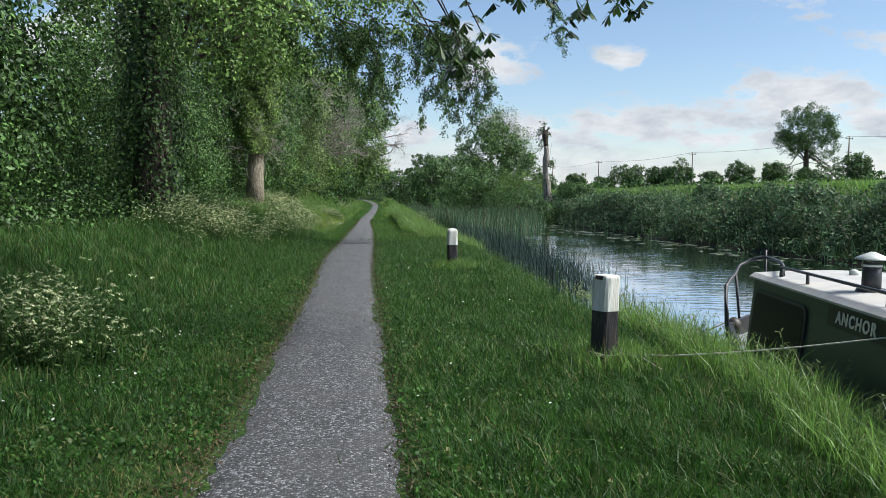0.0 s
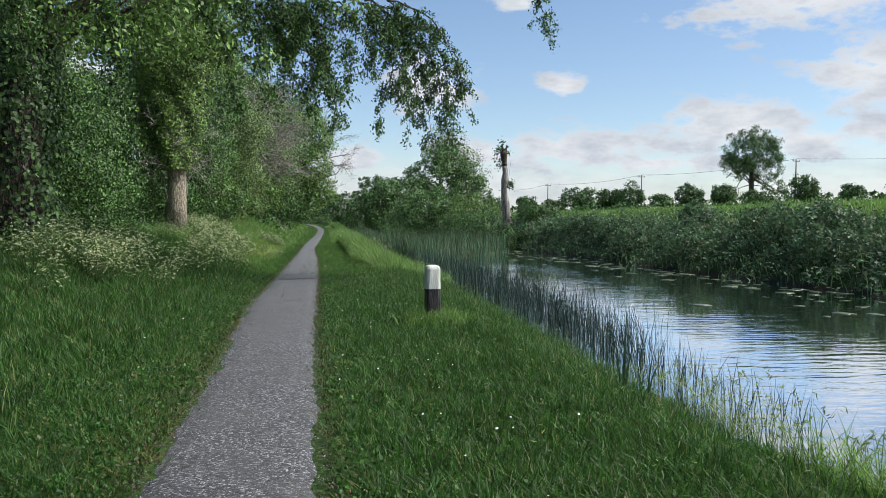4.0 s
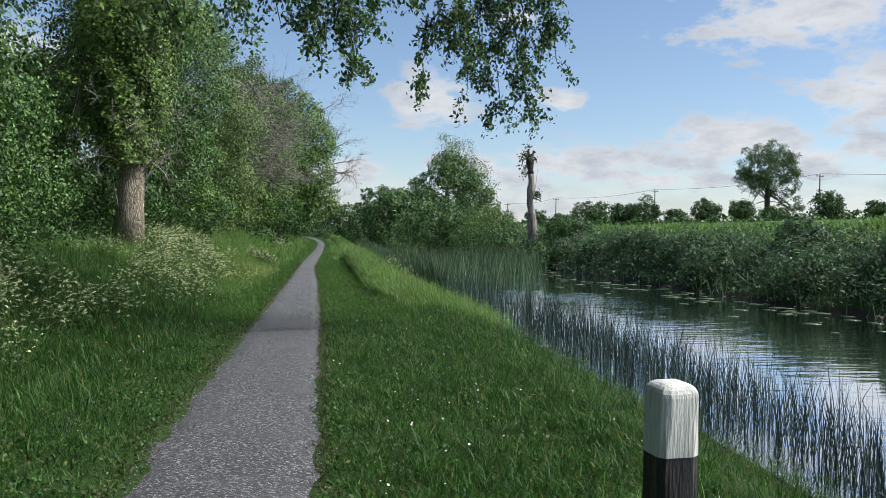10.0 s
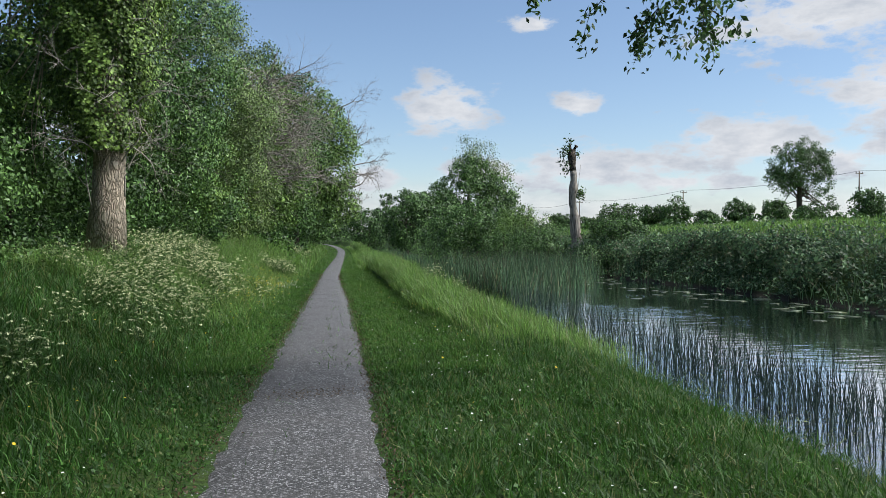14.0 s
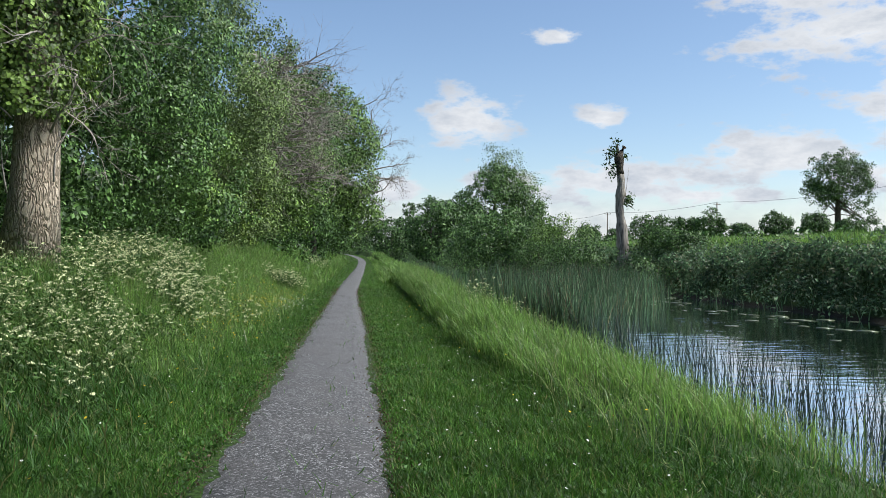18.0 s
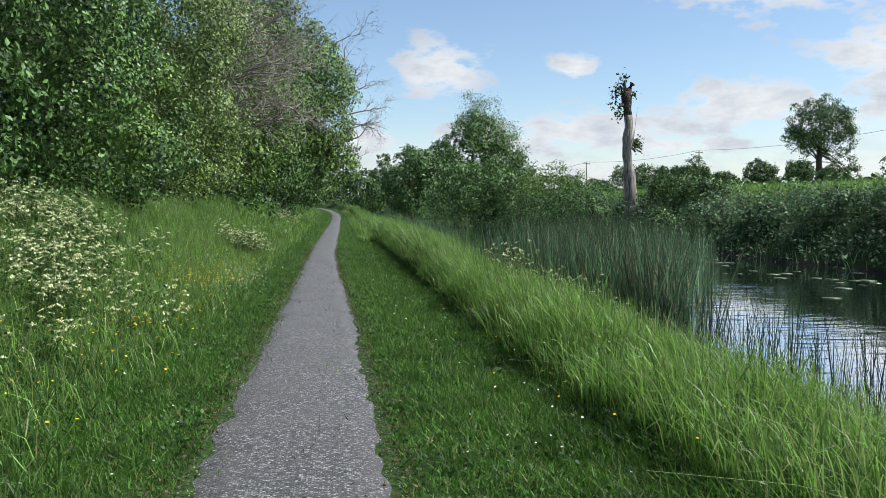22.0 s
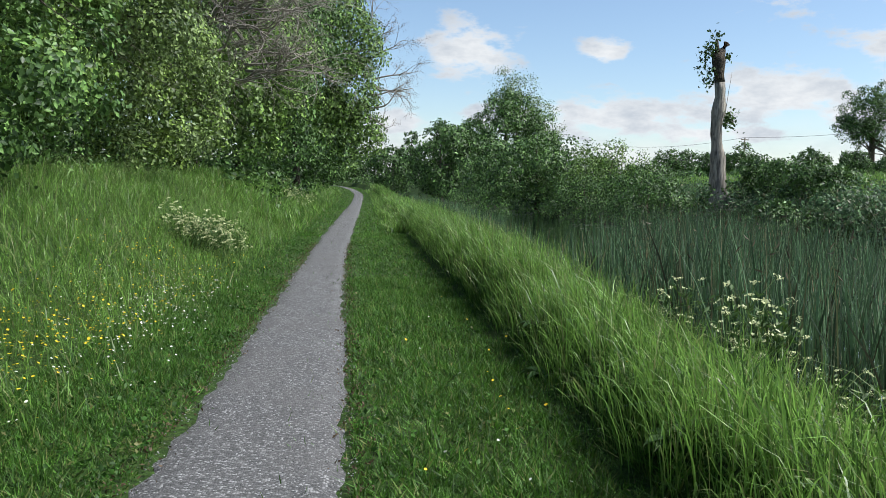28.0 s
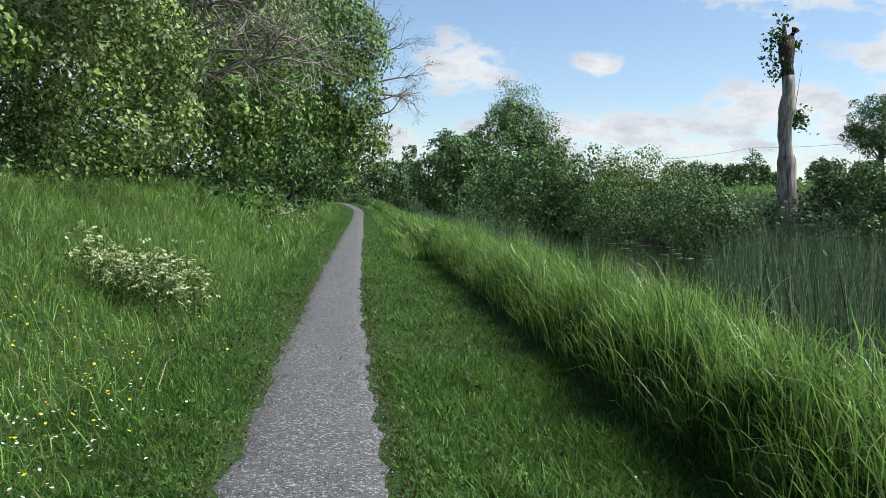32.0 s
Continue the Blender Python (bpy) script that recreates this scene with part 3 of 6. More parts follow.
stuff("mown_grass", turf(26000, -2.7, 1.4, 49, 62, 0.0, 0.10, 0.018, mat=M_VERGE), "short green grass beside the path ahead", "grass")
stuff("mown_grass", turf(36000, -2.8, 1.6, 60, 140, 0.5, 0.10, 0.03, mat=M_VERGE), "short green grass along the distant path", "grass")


def long_grass(n, x0, x1, y0, y1, near, h, w, weight, mat=None, segs=2, lean=0.45, wind=(-0.16, -0.08), droop=0.25):
    x, y = scatter(n, x0, x1, y0, y1, near)
    x = x + bend(y)
    k = clear_of_path(x, y, 0.25) & (RNG.random(n) < weight(x - bend(y), y))
    x, y = x[k], y[k]
    tuft = 0.75 + 0.4 * wave(x, y, 2.1, 1.0) + 0.15 * wave(x, y, 6.0)
    hh = RNG.uniform(0.55, 1.25, len(x)) * h * tuft * (np.interp(y, [30, 33, 40], [0.4, 0.55, 1.0]) if droop > 0.45 else 1.0)
    return blades("long_grass", on_ground(x, y, 0.02), hh, RNG.uniform(0.7, 1.3, len(x)) * w, mat or M_LONG, lean, wind, segs, droop)


L_W = lambda x, y: smoothstep(-1.9, -3.3, x)
# M_TURF here and by the early canal edge carries painted tree shade.
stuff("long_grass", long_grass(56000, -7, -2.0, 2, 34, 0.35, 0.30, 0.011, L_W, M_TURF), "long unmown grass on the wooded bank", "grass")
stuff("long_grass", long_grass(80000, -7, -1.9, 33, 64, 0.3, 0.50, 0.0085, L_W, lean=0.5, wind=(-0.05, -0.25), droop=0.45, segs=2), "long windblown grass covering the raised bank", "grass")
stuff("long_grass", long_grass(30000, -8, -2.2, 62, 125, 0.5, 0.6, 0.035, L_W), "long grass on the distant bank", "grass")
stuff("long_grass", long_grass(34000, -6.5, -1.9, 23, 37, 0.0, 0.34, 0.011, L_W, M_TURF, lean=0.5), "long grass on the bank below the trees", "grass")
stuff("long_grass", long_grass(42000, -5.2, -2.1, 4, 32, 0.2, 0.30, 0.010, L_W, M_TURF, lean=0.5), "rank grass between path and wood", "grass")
R_EARLY = lambda x, y: smoothstep(0.5, 2.6, x) * (1 - smoothstep(shore_near(y) - 0.1, shore_near(y) + 0.25, x)) * (1 - 0.6 * smoothstep(30, 36, y))
R_LATE = lambda x, y: smoothstep(0.9, 1.12, x) * (1 - smoothstep(shore_near(y) - 0.2, shore_near(y) + 0.1, x))
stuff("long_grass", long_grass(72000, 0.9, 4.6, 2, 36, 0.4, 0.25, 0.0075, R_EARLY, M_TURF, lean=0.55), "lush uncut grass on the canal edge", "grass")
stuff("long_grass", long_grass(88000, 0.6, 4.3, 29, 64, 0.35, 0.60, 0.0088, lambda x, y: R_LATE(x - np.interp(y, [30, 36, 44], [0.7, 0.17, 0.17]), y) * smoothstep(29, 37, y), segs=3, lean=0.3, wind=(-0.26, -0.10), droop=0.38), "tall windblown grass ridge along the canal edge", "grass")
stuff("long_grass", long_grass(26000, 0.2, 4.6, 62, 125, 0.5, 0.5, 0.035, lambda x, y: smoothstep(0.4, 1.0, x)), "tall grass on the distant canal edge", "grass")

x, y = scatter(34000, -2.2, -0.9, 1.5, 18, 0.7)
k = (x < path_left(y) + 0.05) & (RNG.random(len(x)) < np.exp(-((x - path_left(y) + 0.2) / 0.36) ** 2) * (0.5 + 0.6 * wave(x, y, 1.9)))
x, y = x[k], y[k]
stuff("dry_grass", blades("dry_grass", on_ground(x, y), RNG.uniform(0.03, 0.08, len(x)), RNG.uniform(0.006, 0.012, len(x)), M_DRY, 0.9, (0, 0), 1), "worn brown grass at the edge of the path", "grass")
n = 15000
y = 1.5 + 56 * RNG.random(n) ** 1.3
edge = RNG.random(n) < 0.5
x = np.where(edge, path_left(y) - 0.03 + RNG.normal(0, 0.07, n), path_right(y) + 0.02 + RNG.normal(0, 0.06, n))
c = np.stack([x, y, np.maximum(ground_z(x, y), base_z(y)) + 0.012 + 0.02 * RNG.random(n)], 1)
stuff("leaf_litter", leaves("leaf_litter", c, RNG.uniform(0.012, 0.035, n), M_LITTER, 0.0, 0.5), "brown leaf litter along the path edges", "litter")


# broad little leaves of clover and plantain in the turf
def rosettes(n, x0, x1, y0, y1, near):
    x, y = scatter(n, x0, x1, y0, y1, near)
    k = clear_of_path(x, y, 0.02) & (wave(x, y, 2.9, 6.0) + RNG.normal(0, 0.35, n) > 0.0)
    x, y = x[k], y[k]
    c = on_ground(x, y, -0.03) + np.stack([0 * x, 0 * x, 0.03 * RNG.random(len(x))], 1)
    return leaves("turf_leaves", c, RNG.uniform(0.016, 0.045, len(x)), M_TURF, 0.0, 0.7)


stuff("clover", rosettes(60000, -2.6, -0.9, 1.5, 58, 0.5), "low clover and plantain leaves in the turf", "plants")
stuff("clover", rosettes(70000, -0.6, 2.2, 1.5, 58, 0.5), "low clover and plantain leaves in the turf", "plants")
x, y = RNG.normal(1.66, 0.22, 2600), RNG.normal(17.05, 0.22, 2600)
k = (np.hypot(x - 1.62, y - 17.15) > 0.13)
x, y = np.append(x[k], RNG.normal(2.15, 0.25, 1500)), np.append(y[k], RNG.normal(6.95, 0.22, 1500))
k = (np.hypot(x - 2.07, y - 6.95) > 0.13)
x, y = x[k], y[k]
stuff("long_grass", blades("long_grass", on_ground(x, y), RNG.uniform(0.14, 0.34, len(x)), RNG.uniform(0.006, 0.011, len(x)), M_LONG, 0.4, (0, 0), 2), "uncut grass tufts round the mooring posts", "grass")
x, y = scatter(15000, 2.0, 4.4, 2.0, 10, 0.0)
k = np.abs(x - shore_near(y) + 0.5) < 0.65
x, y = x[k], y[k]
stuff("long_grass", blades("long_grass", on_ground(x, y), RNG.uniform(0.22, 0.55, len(x)), RNG.uniform(0.004, 0.008, len(x)), M_LONG, 0.45, (-0.1, 0), 3), "tall seeding grass at the water's edge by the boat", "grass")

n = 500
x = RNG.normal(-0.72, 0.32, n)
y = 26.7 + 0.25 * (x + 0.72) + RNG.normal(0, 0.13, n) + 0.08 * RNG.normal(0, 1, n) ** 2
c = np.stack([x, y, base_z(y) + 0.022 + 0.006 * RNG.random(n)], 1)
stuff("path_debris", leaves("path_debris", c, RNG.uniform(0.008, 0.022, n), M_LITTER, 0.0, 0.6), "dark line of washed-up grit across the path", "litter")


# ---- trees ----


def limb(p, d, length, r, steps=6, droop=0.0, jitter=0.18):
    """A wandering, tapering run of points from p along d."""
    pts, d = [np.array(p, float)], np.array(d, float)
    d /= np.linalg.norm(d)
    for s in range(steps):
        d = d + RNG.normal(0, jitter, 3) + np.array([0, 0, -droop])
        d /= np.linalg.norm(d)
        pts.append(pts[-1] + d * length / steps)
    return np.array(pts), r * np.linspace(1, 0.35, steps + 1)


def branches(p, d, length, r, levels, kids=4, spread=0.8, droop=0.0, jitter=0.18):
    """A branch and its forks, as runs."""
    run = limb(p, d, length, r, 6, droop, jitter)
    out = [run]
    if levels > 0:
        for _ in range(kids):
            f = RNG.integers(2, 7)
            way_ = run[0][f] - run[0][f - 1]
            way_ = way_ / np.linalg.norm(way_) + RNG.normal(0, spread, 3)
            out += branches(run[0][f], way_, length * RNG.uniform(0.4, 0.65), max(run[1][f] * 0.6, 0.012 if r > 0.04 else 0.006), levels - 1, kids, spread, droop, jitter)
    return out


def crown_places(ells, n, per, spread, fill=0.5, gaps=0.95):
    """Leaf places and facings on leafy boughs round ellipsoids, with an uneven outline and gaps between the boughs."""
    ells = np.array(ells, float)
    w = (ells[:, 3] * ells[:, 4] * ells[:, 5]) ** 0.67
    mean_r = ells[:, 3:].mean(1)
    area = (4 * np.pi * mean_r ** 2).sum()
    bough = np.clip(0.23 * mean_r.max(), 0.28, 1.5)
    k = int(np.clip(gaps * area / (np.pi * bough ** 2), 9, 400))
    e = ells[RNG.choice(len(ells), k, p=w / w.sum())]
    d = RNG.normal(0, 1, (k, 3))
    d /= np.linalg.norm(d, axis=1)[:, None]
    r = (fill + (0.92 - fill) * RNG.random(k) ** 0.6) * (1 + 0.16 * wave(d[:, 0] * 3 + e[:, 0], d[:, 2] * 3 + d[:, 1] * 2, 1.5))
    c = e[:, :3] + d * r[:, None] * e[:, 3:]
    big_r = np.clip(0.23 * e[:, 3:].mean(1), 0.25, 1.5) * RNG.uniform(0.5, 1.35, k)
    pick = RNG.choice(k, n * per, p=big_r ** 1.6 / (big_r ** 1.6).sum())
    u = RNG.normal(0, 1, (n * per, 3)) + 0.55 * d[pick] + np.array([0, 0, 0.35])
    u /= np.linalg.norm(u, axis=1)[:, None]
    p = c[pick] + u * (big_r[pick] * (0.55 + 0.5 * RNG.random(n * per)))[:, None] * np.array([1, 1, 0.75]) + RNG.normal(0, 0.3, (n * per, 3)) * spread
    face = u + 0.3 * d[pick] + np.array([0, 0, 0.3])
    keep = p[:, 2] > ground_z(p[:, 0], p[:, 1]) + 0.1
    return p[keep], (face / np.linalg.norm(face, axis=1)[:, None])[keep]


def tree(name, label, x, y, ells, clusters, per, leaf, mat, trunk_r, top, bark=None, spread=0.35, limbs=7, lean=(0, 0), category="tree", group="", fill=0.5, bare=0, gaps=0.95):
    """A tree or shrub: trunk, limbs reaching into the crown, and a crown of many leaves."""
    g = float(ground_z(x, y)) - 0.05
    t = thing(name, pose(x, y, g), label, category, group)
    pts = np.array([[lean[0] * f + 0.12 * math.sin(5 * f + x), lean[1] * f + 0.12 * math.sin(4 * f + y), (top - g) * f] for f in np.linspace(0, 1, 9)])
    rad = trunk_r * np.array([1.45, 1.1, 1, 0.95, 0.85, 0.7, 0.55, 0.4, 0.2])
    part("trunk", tubes("trunk", [(pts, rad)], bark or M_BARK, 12), None, t)
    for i in range(limbs):
        e = ells[i % len(ells)]
        goal = np.array(e[:3]) - np.array([x, y, g]) + RNG.uniform(-0.5, 0.5, 3) * np.array(e[3:])
        start = pts[RNG.integers(3, 7)]
        dvec = goal - start
        reach = np.linalg.norm(dvec)
        runs = branches(start, dvec / reach + np.array([0, 0, 0.15]), reach * 0.85, min(trunk_r * 0.28, 0.02 + 0.02 * reach), 1 + bare, 3, 0.35, 0.0, 0.09)
        part("limb", tubes("limb", runs, bark or M_BARK, 5), None, t)
    p, face = crown_places(ells, clusters, per, spread, fill, gaps)
    q, inner = crown_places([(*e[:3], *(0.72 * v for v in e[3:])) for e in ells], int(clusters * 0.3), 7, spread, 0.2)
    sizes = np.concatenate([RNG.uniform(0.7, 1.4, len(p)) * leaf, RNG.uniform(1.1, 1.8, len(q)) * leaf])
    p = np.vstack([p, q]) - np.array([x, y, g])
    part("crown", leaves("crown", p, sizes, mat, 0.45, 0.6, np.vstack([face, inner])), None, t)
    return t, g


def ivy(t, g, x, y, z0, z1, r, n, size=0.10, flare=0.0, mat=None):
    """Ivy leaves in a ragged sleeve round a trunk."""
    z = RNG.uniform(z0, z1, n)
    a = RNG.uniform(0, 2 * np.pi, n)
    rr = r * (1 + flare * (z - z0) / (z1 - z0)) * (1 + 0.35 * wave(a * 2, z, 1.3) + 0.15 * RNG.normal(0, 1, n))
    p = np.stack([rr * np.cos(a), rr * np.sin(a), z - g], 1)
    part("ivy", leaves("ivy", p, RNG.uniform(0.6, 1.3, n) * size, mat or M_IVY, 0.5, 0.8, np.stack([np.cos(a), np.sin(a), 0.4 + 0 * a], 1)), None, t, "dark glossy climbing ivy")


def twigs(t, origin, starts, length, r, levels, kids, label="", droop=0.0):
    runs = []
    for p, d in starts:
        runs += branches(np.array(p) - np.array(origin), d, length * RNG.uniform(0.7, 1.2), r, levels, kids, 0.62, droop)
    tagged(part("dead_branchwork", tubes("dead_branchwork", runs, M_TWIG, 3), None, t, label), kind="stuff")


# horse chestnut over the start of the walk
CH = (-5.6, 2.6)
# The last crown ellipsoid is out of view, added to shade the left bank.
chestnut, g = tree("chestnut_tree", "spreading horse chestnut with dark hanging leaves over the path", *CH, [(-4.2, 6, 8.4, 5.0, 6.5, 3.4), (-5.5, 9.5, 5.6, 2.6, 3.6, 2.4), (-7.0, 11.0, 4.2, 2.4, 3.0, 2.2), (-0.5, 7, 7.4, 3.2, 4.2, 2.0), (0.6, 5.5, 8.4, 4.0, 6.0, 2.2)], 1700, 30, 0.105, M_CHESTNUT, 0.42, 9.5, gaps=1.9)


def palmate(places, size):
    """Seven-fingered chestnut leaves, hanging."""
    vs, n = [], len(places)
    spin = RNG.uniform(0, 6.28, n)
    tiltv = RNG.normal(0, 0.35, (n, 2))
    for f in range(7):
        a = spin + (f - 3) * 0.62
        L = size * (1.0 - 0.09 * abs(f - 3))
        d = np.stack([np.cos(a) * 0.75, np.sin(a) * 0.75, -0.62 + tiltv[:, 0] * np.cos(a) + tiltv[:, 1] * np.sin(a)], 1)
        s = np.stack([-np.sin(a), np.cos(a), 0 * a], 1)
        L = L[:, None]
        vs.append(np.stack([places, places + d * L * 0.4 + s * L * 0.1, places + d * L * 0.76 + s * L * 0.18, places + d * L, places + d * L * 0.76 - s * L * 0.18, places + d * L * 0.4 - s * L * 0.1], 1))
    v = np.concatenate(vs).reshape(-1, 3)
    b = np.arange(len(v) // 6)[:, None] * 6
    return raw_mesh("palmate_leaves", v, None, np.concatenate([b + np.array([[0, 1, 4, 5]]), b + np.array([[1, 2, 3, 4]])]), M_CHESTNUT)


hang_runs, hang_leaf = [], []
for tip in [(0.72, 9.2, 3.2), (0.98, 8.9, 3.05), (1.15, 9.0, 3.4), (1.95, 8.5, 3.55), (0.85, 9.2, 3.5), (2.5, 8.2, 3.6), (2.2, 8.3, 3.6), (1.3, 8.4, 3.7), (1.75, 8.5, 3.7), (2.6, 8.0, 3.65)]:
    s = np.array([-2.2, 7.4, 5.8]) + RNG.normal(0, 0.3, 3)
    e = np.array(tip)
    m = (s + e) / 2 + np.array([0.5, 0, 0.75])
    q = np.array([(1 - f) ** 2 * s + 2 * f * (1 - f) * m + f * f * e for f in np.linspace(0, 1, 9)])
    hang_runs.append((q - np.array([*CH, g]), np.linspace(0.035, 0.007, 9)))
    for f in (6, 7, 8, 8):
        hang_leaf += [q[f] + RNG.normal(0, 0.1, 3) for _ in range(3)]
part("hanging_branch", tubes("hanging_branch", hang_runs, M_BARK, 5), None, chestnut)
hang_leaf = np.array(hang_leaf) - np.array([*CH, g])
part("palmate_leaves", palmate(hang_leaf, RNG.uniform(0.12, 0.20, len(hang_leaf))), None, chestnut, "large seven-fingered chestnut leaves")

# the big ivy-clad tree whose boughs hang across the path
IV = (-6.5, 23.0)
big, g = tree("ivy_clad_tree", "large dark tree with an ivy-covered trunk and drooping boughs", *IV, [(-6.0, 23.5, 9.2, 4.2, 4.5, 4.0), (-2.4, 25, 8.6, 3.8, 3.2, 2.4), (-0.8, 26, 8.6, 1.8, 1.8, 1.0), (-4.2, 21.5, 6.4, 2.2, 2.2, 2.0), (-2.2, 23.5, 5.6, 1.5, 1.7, 1.6), (-3.4, 19.5, 5.5, 2.6, 2.2, 1.3), (-0.4, 24.5, 6.6, 2.2, 2.0, 1.0)], 1700, 28, 0.105, M_LEAF, 0.48, 11.5, limbs=10, gaps=1.5)
ivy(big, g, *IV, g + 0.1, 7.5, 0.75, 9000, 0.11)


def drooper(t, origin, sprays, leaf=0.088):
    """Drooping boughs: a thin curved stem, short hanging side sprays and dense leaves on them."""
    stems, sides, places = [], [], []
    for a, b, n in sprays:
        a, b = np.array(a, float), np.array(b, float)
        m = np.array([b[0] * 0.85 + a[0] * 0.15, (a[1] + b[1]) / 2, a[2] * 0.95 + b[2] * 0.05])
        q = np.array([(1 - f) ** 2 * a + 2 * f * (1 - f) * m + f * f * b for f in np.linspace(0, 1, 14)])
        q[1:-1] += RNG.normal(0, 0.04, (12, 3))
        stems.append((q - origin, np.linspace(0.03, 0.006, 14)))
        for _ in range(n):
            f = RNG.integers(3, 14)
            d = np.array([*RNG.normal(0, 0.55, 2), -0.55 + 0.35 * RNG.normal()])
            run = limb(q[f], d, RNG.uniform(0.3, 0.75), 0.006, 5, 0.16, 0.2)
            sides.append((run[0] - origin, run[1]))
            for k in range(1, 6):
                places.append(run[0][k] + RNG.normal(0, 0.06, (11, 3)))
    tagged(part("side_spray", tubes("side_spray", sides, M_BARK, 3), None, t), kind="stuff")
    for pts, rad in stems:
        part("drooping_bough", tubes("drooping_bough", [(pts, rad)], M_BARK, 5), None, t)
    p = np.vstack(places) - origin
    part("drooping_leaves", leaves("drooping_leaves", p, RNG.uniform(0.6, 1.3, len(p)) * leaf, M_LEAF_DARK, 0.9, 0.5), None, t)


drooper(big, np.array([*IV, g]), [
    ((0.6, 26.3, 7.6), (2.3, 27.0, 4.05), 38), ((1.2, 26.6, 7.6), (2.9, 27.0, 3.95), 46), ((1.4, 27.0, 7.4), (3.35, 26.9, 3.95), 38), ((1.9, 26.6, 5.6), (1.45, 26.3, 4.0), 12), ((-1.4, 23.6, 6.8), (0.25, 24.0, 3.85), 32), ((-1.8, 24.0, 6.8), (-0.25, 24.3, 4.25), 32), ((-2.2, 24.2, 6.8), (-0.8, 24.6, 4.45), 30), ((0.6, 26.6, 7.4), (1.9, 26.8, 4.9), 26), ((1.0, 26.6, 7.4), (2.6, 26.9, 4.5), 34), ((1.6, 26.5, 7.4), (3.8, 26.6, 4.6), 34), ((2.0, 26.8, 7.4), (3.5, 27.4, 4.35), 34), ((0.8, 26.2, 7.2), (2.2, 26.4, 4.6), 30), ((-2.2, 25.2, 7.0), (-0.9, 25.6, 5.2), 30),
    ((-1.2, 25.5, 7.2), (0.3, 26.0, 4.3), 44), ((-1.8, 25.0, 7.2), (-0.4, 25.6, 5.0), 38), ((-0.6, 25.0, 7.2), (0.6, 25.4, 5.2), 36), ((0.0, 26.0, 7.2), (1.2, 26.2, 5.5), 30), ((-1.0, 25.6, 7.0), (0.0, 26.0, 4.9), 36),
    ((1.5, 26.5, 8.8), (5.6, 27.2, 8.6), 3), ((5.0, 27.0, 8.7), (6.2, 27.3, 7.15), 20),
    ((-3.4, 23.0, 6.5), (-1.9, 22.5, 4.0), 40), ((-2.8, 22.5, 6.8), (-1.2, 23.0, 4.4), 40), ((-4.9, 20.5, 6.5), (-3.6, 20.0, 4.0), 36), ((-5.4, 19.0, 6.5), (-4.7, 18.5, 4.0), 36)])
# the pale ash with a bare lower trunk
AS = (-6.05, 38.0)
ash, g = tree("ash_tree", "ash tree with a bare pale trunk below ivy and leaves", *AS, [(-6.3, 38.3, 9.4, 2.8, 2.6, 3.6), (-7.6, 37.9, 5.4, 1.7, 1.8, 1.8)], 850, 26, 0.095, M_LEAF_LIGHT, 0.35, 12.5, M_BARK_PALE, limbs=9)
ivy(ash, g, *AS, 3.45, 9.5, 0.66, 24000, 0.082, 1.5, M_LEAF_LIGHT)
ivy(ash, g, *AS, 5.2, 9.8, 0.85, 13000, 0.09, 0.7, M_LEAF)
twigs(ash, (*AS, g), [((-5.4, 37.8, 3.6), (0.5, -0.2, -0.5)), ((-6.2, 37.6, 3.8), (-0.4, -0.5, -0.4)), ((-5.2, 37.6, 5.0), (0.9, -0.3, 0.1)), ((-5.2, 37.6, 4.2), (0.7, -0.5, -0.2)), ((-5.3, 37.5, 5.6), (0.8, -0.5, 0.0)), ((-5.6, 37.4, 4.8), (0.2, -0.9, -0.1)), ((-6.3, 37.5, 5.2), (-0.5, -0.7, 0.1)), ((-5.3, 37.5, 6.4), (0.7, -0.6, 0.2)), ((-5.5, 37.5, 3.2), (0.3, -0.6, 0.5)), ((-6.1, 37.5, 3.4), (-0.3, -0.6, 0.6)), ((-5.45, 37.55, 2.4), (0.15, -0.2, 1.0)), ((-6.2, 37.6, 2.2), (-0.1, -0.15, 1.0)), ((-5.4, 37.6, 4.4), (0.8, -0.2, 0.5))], 1.3, 0.022, 2, 5, "bare grey ivy stems")

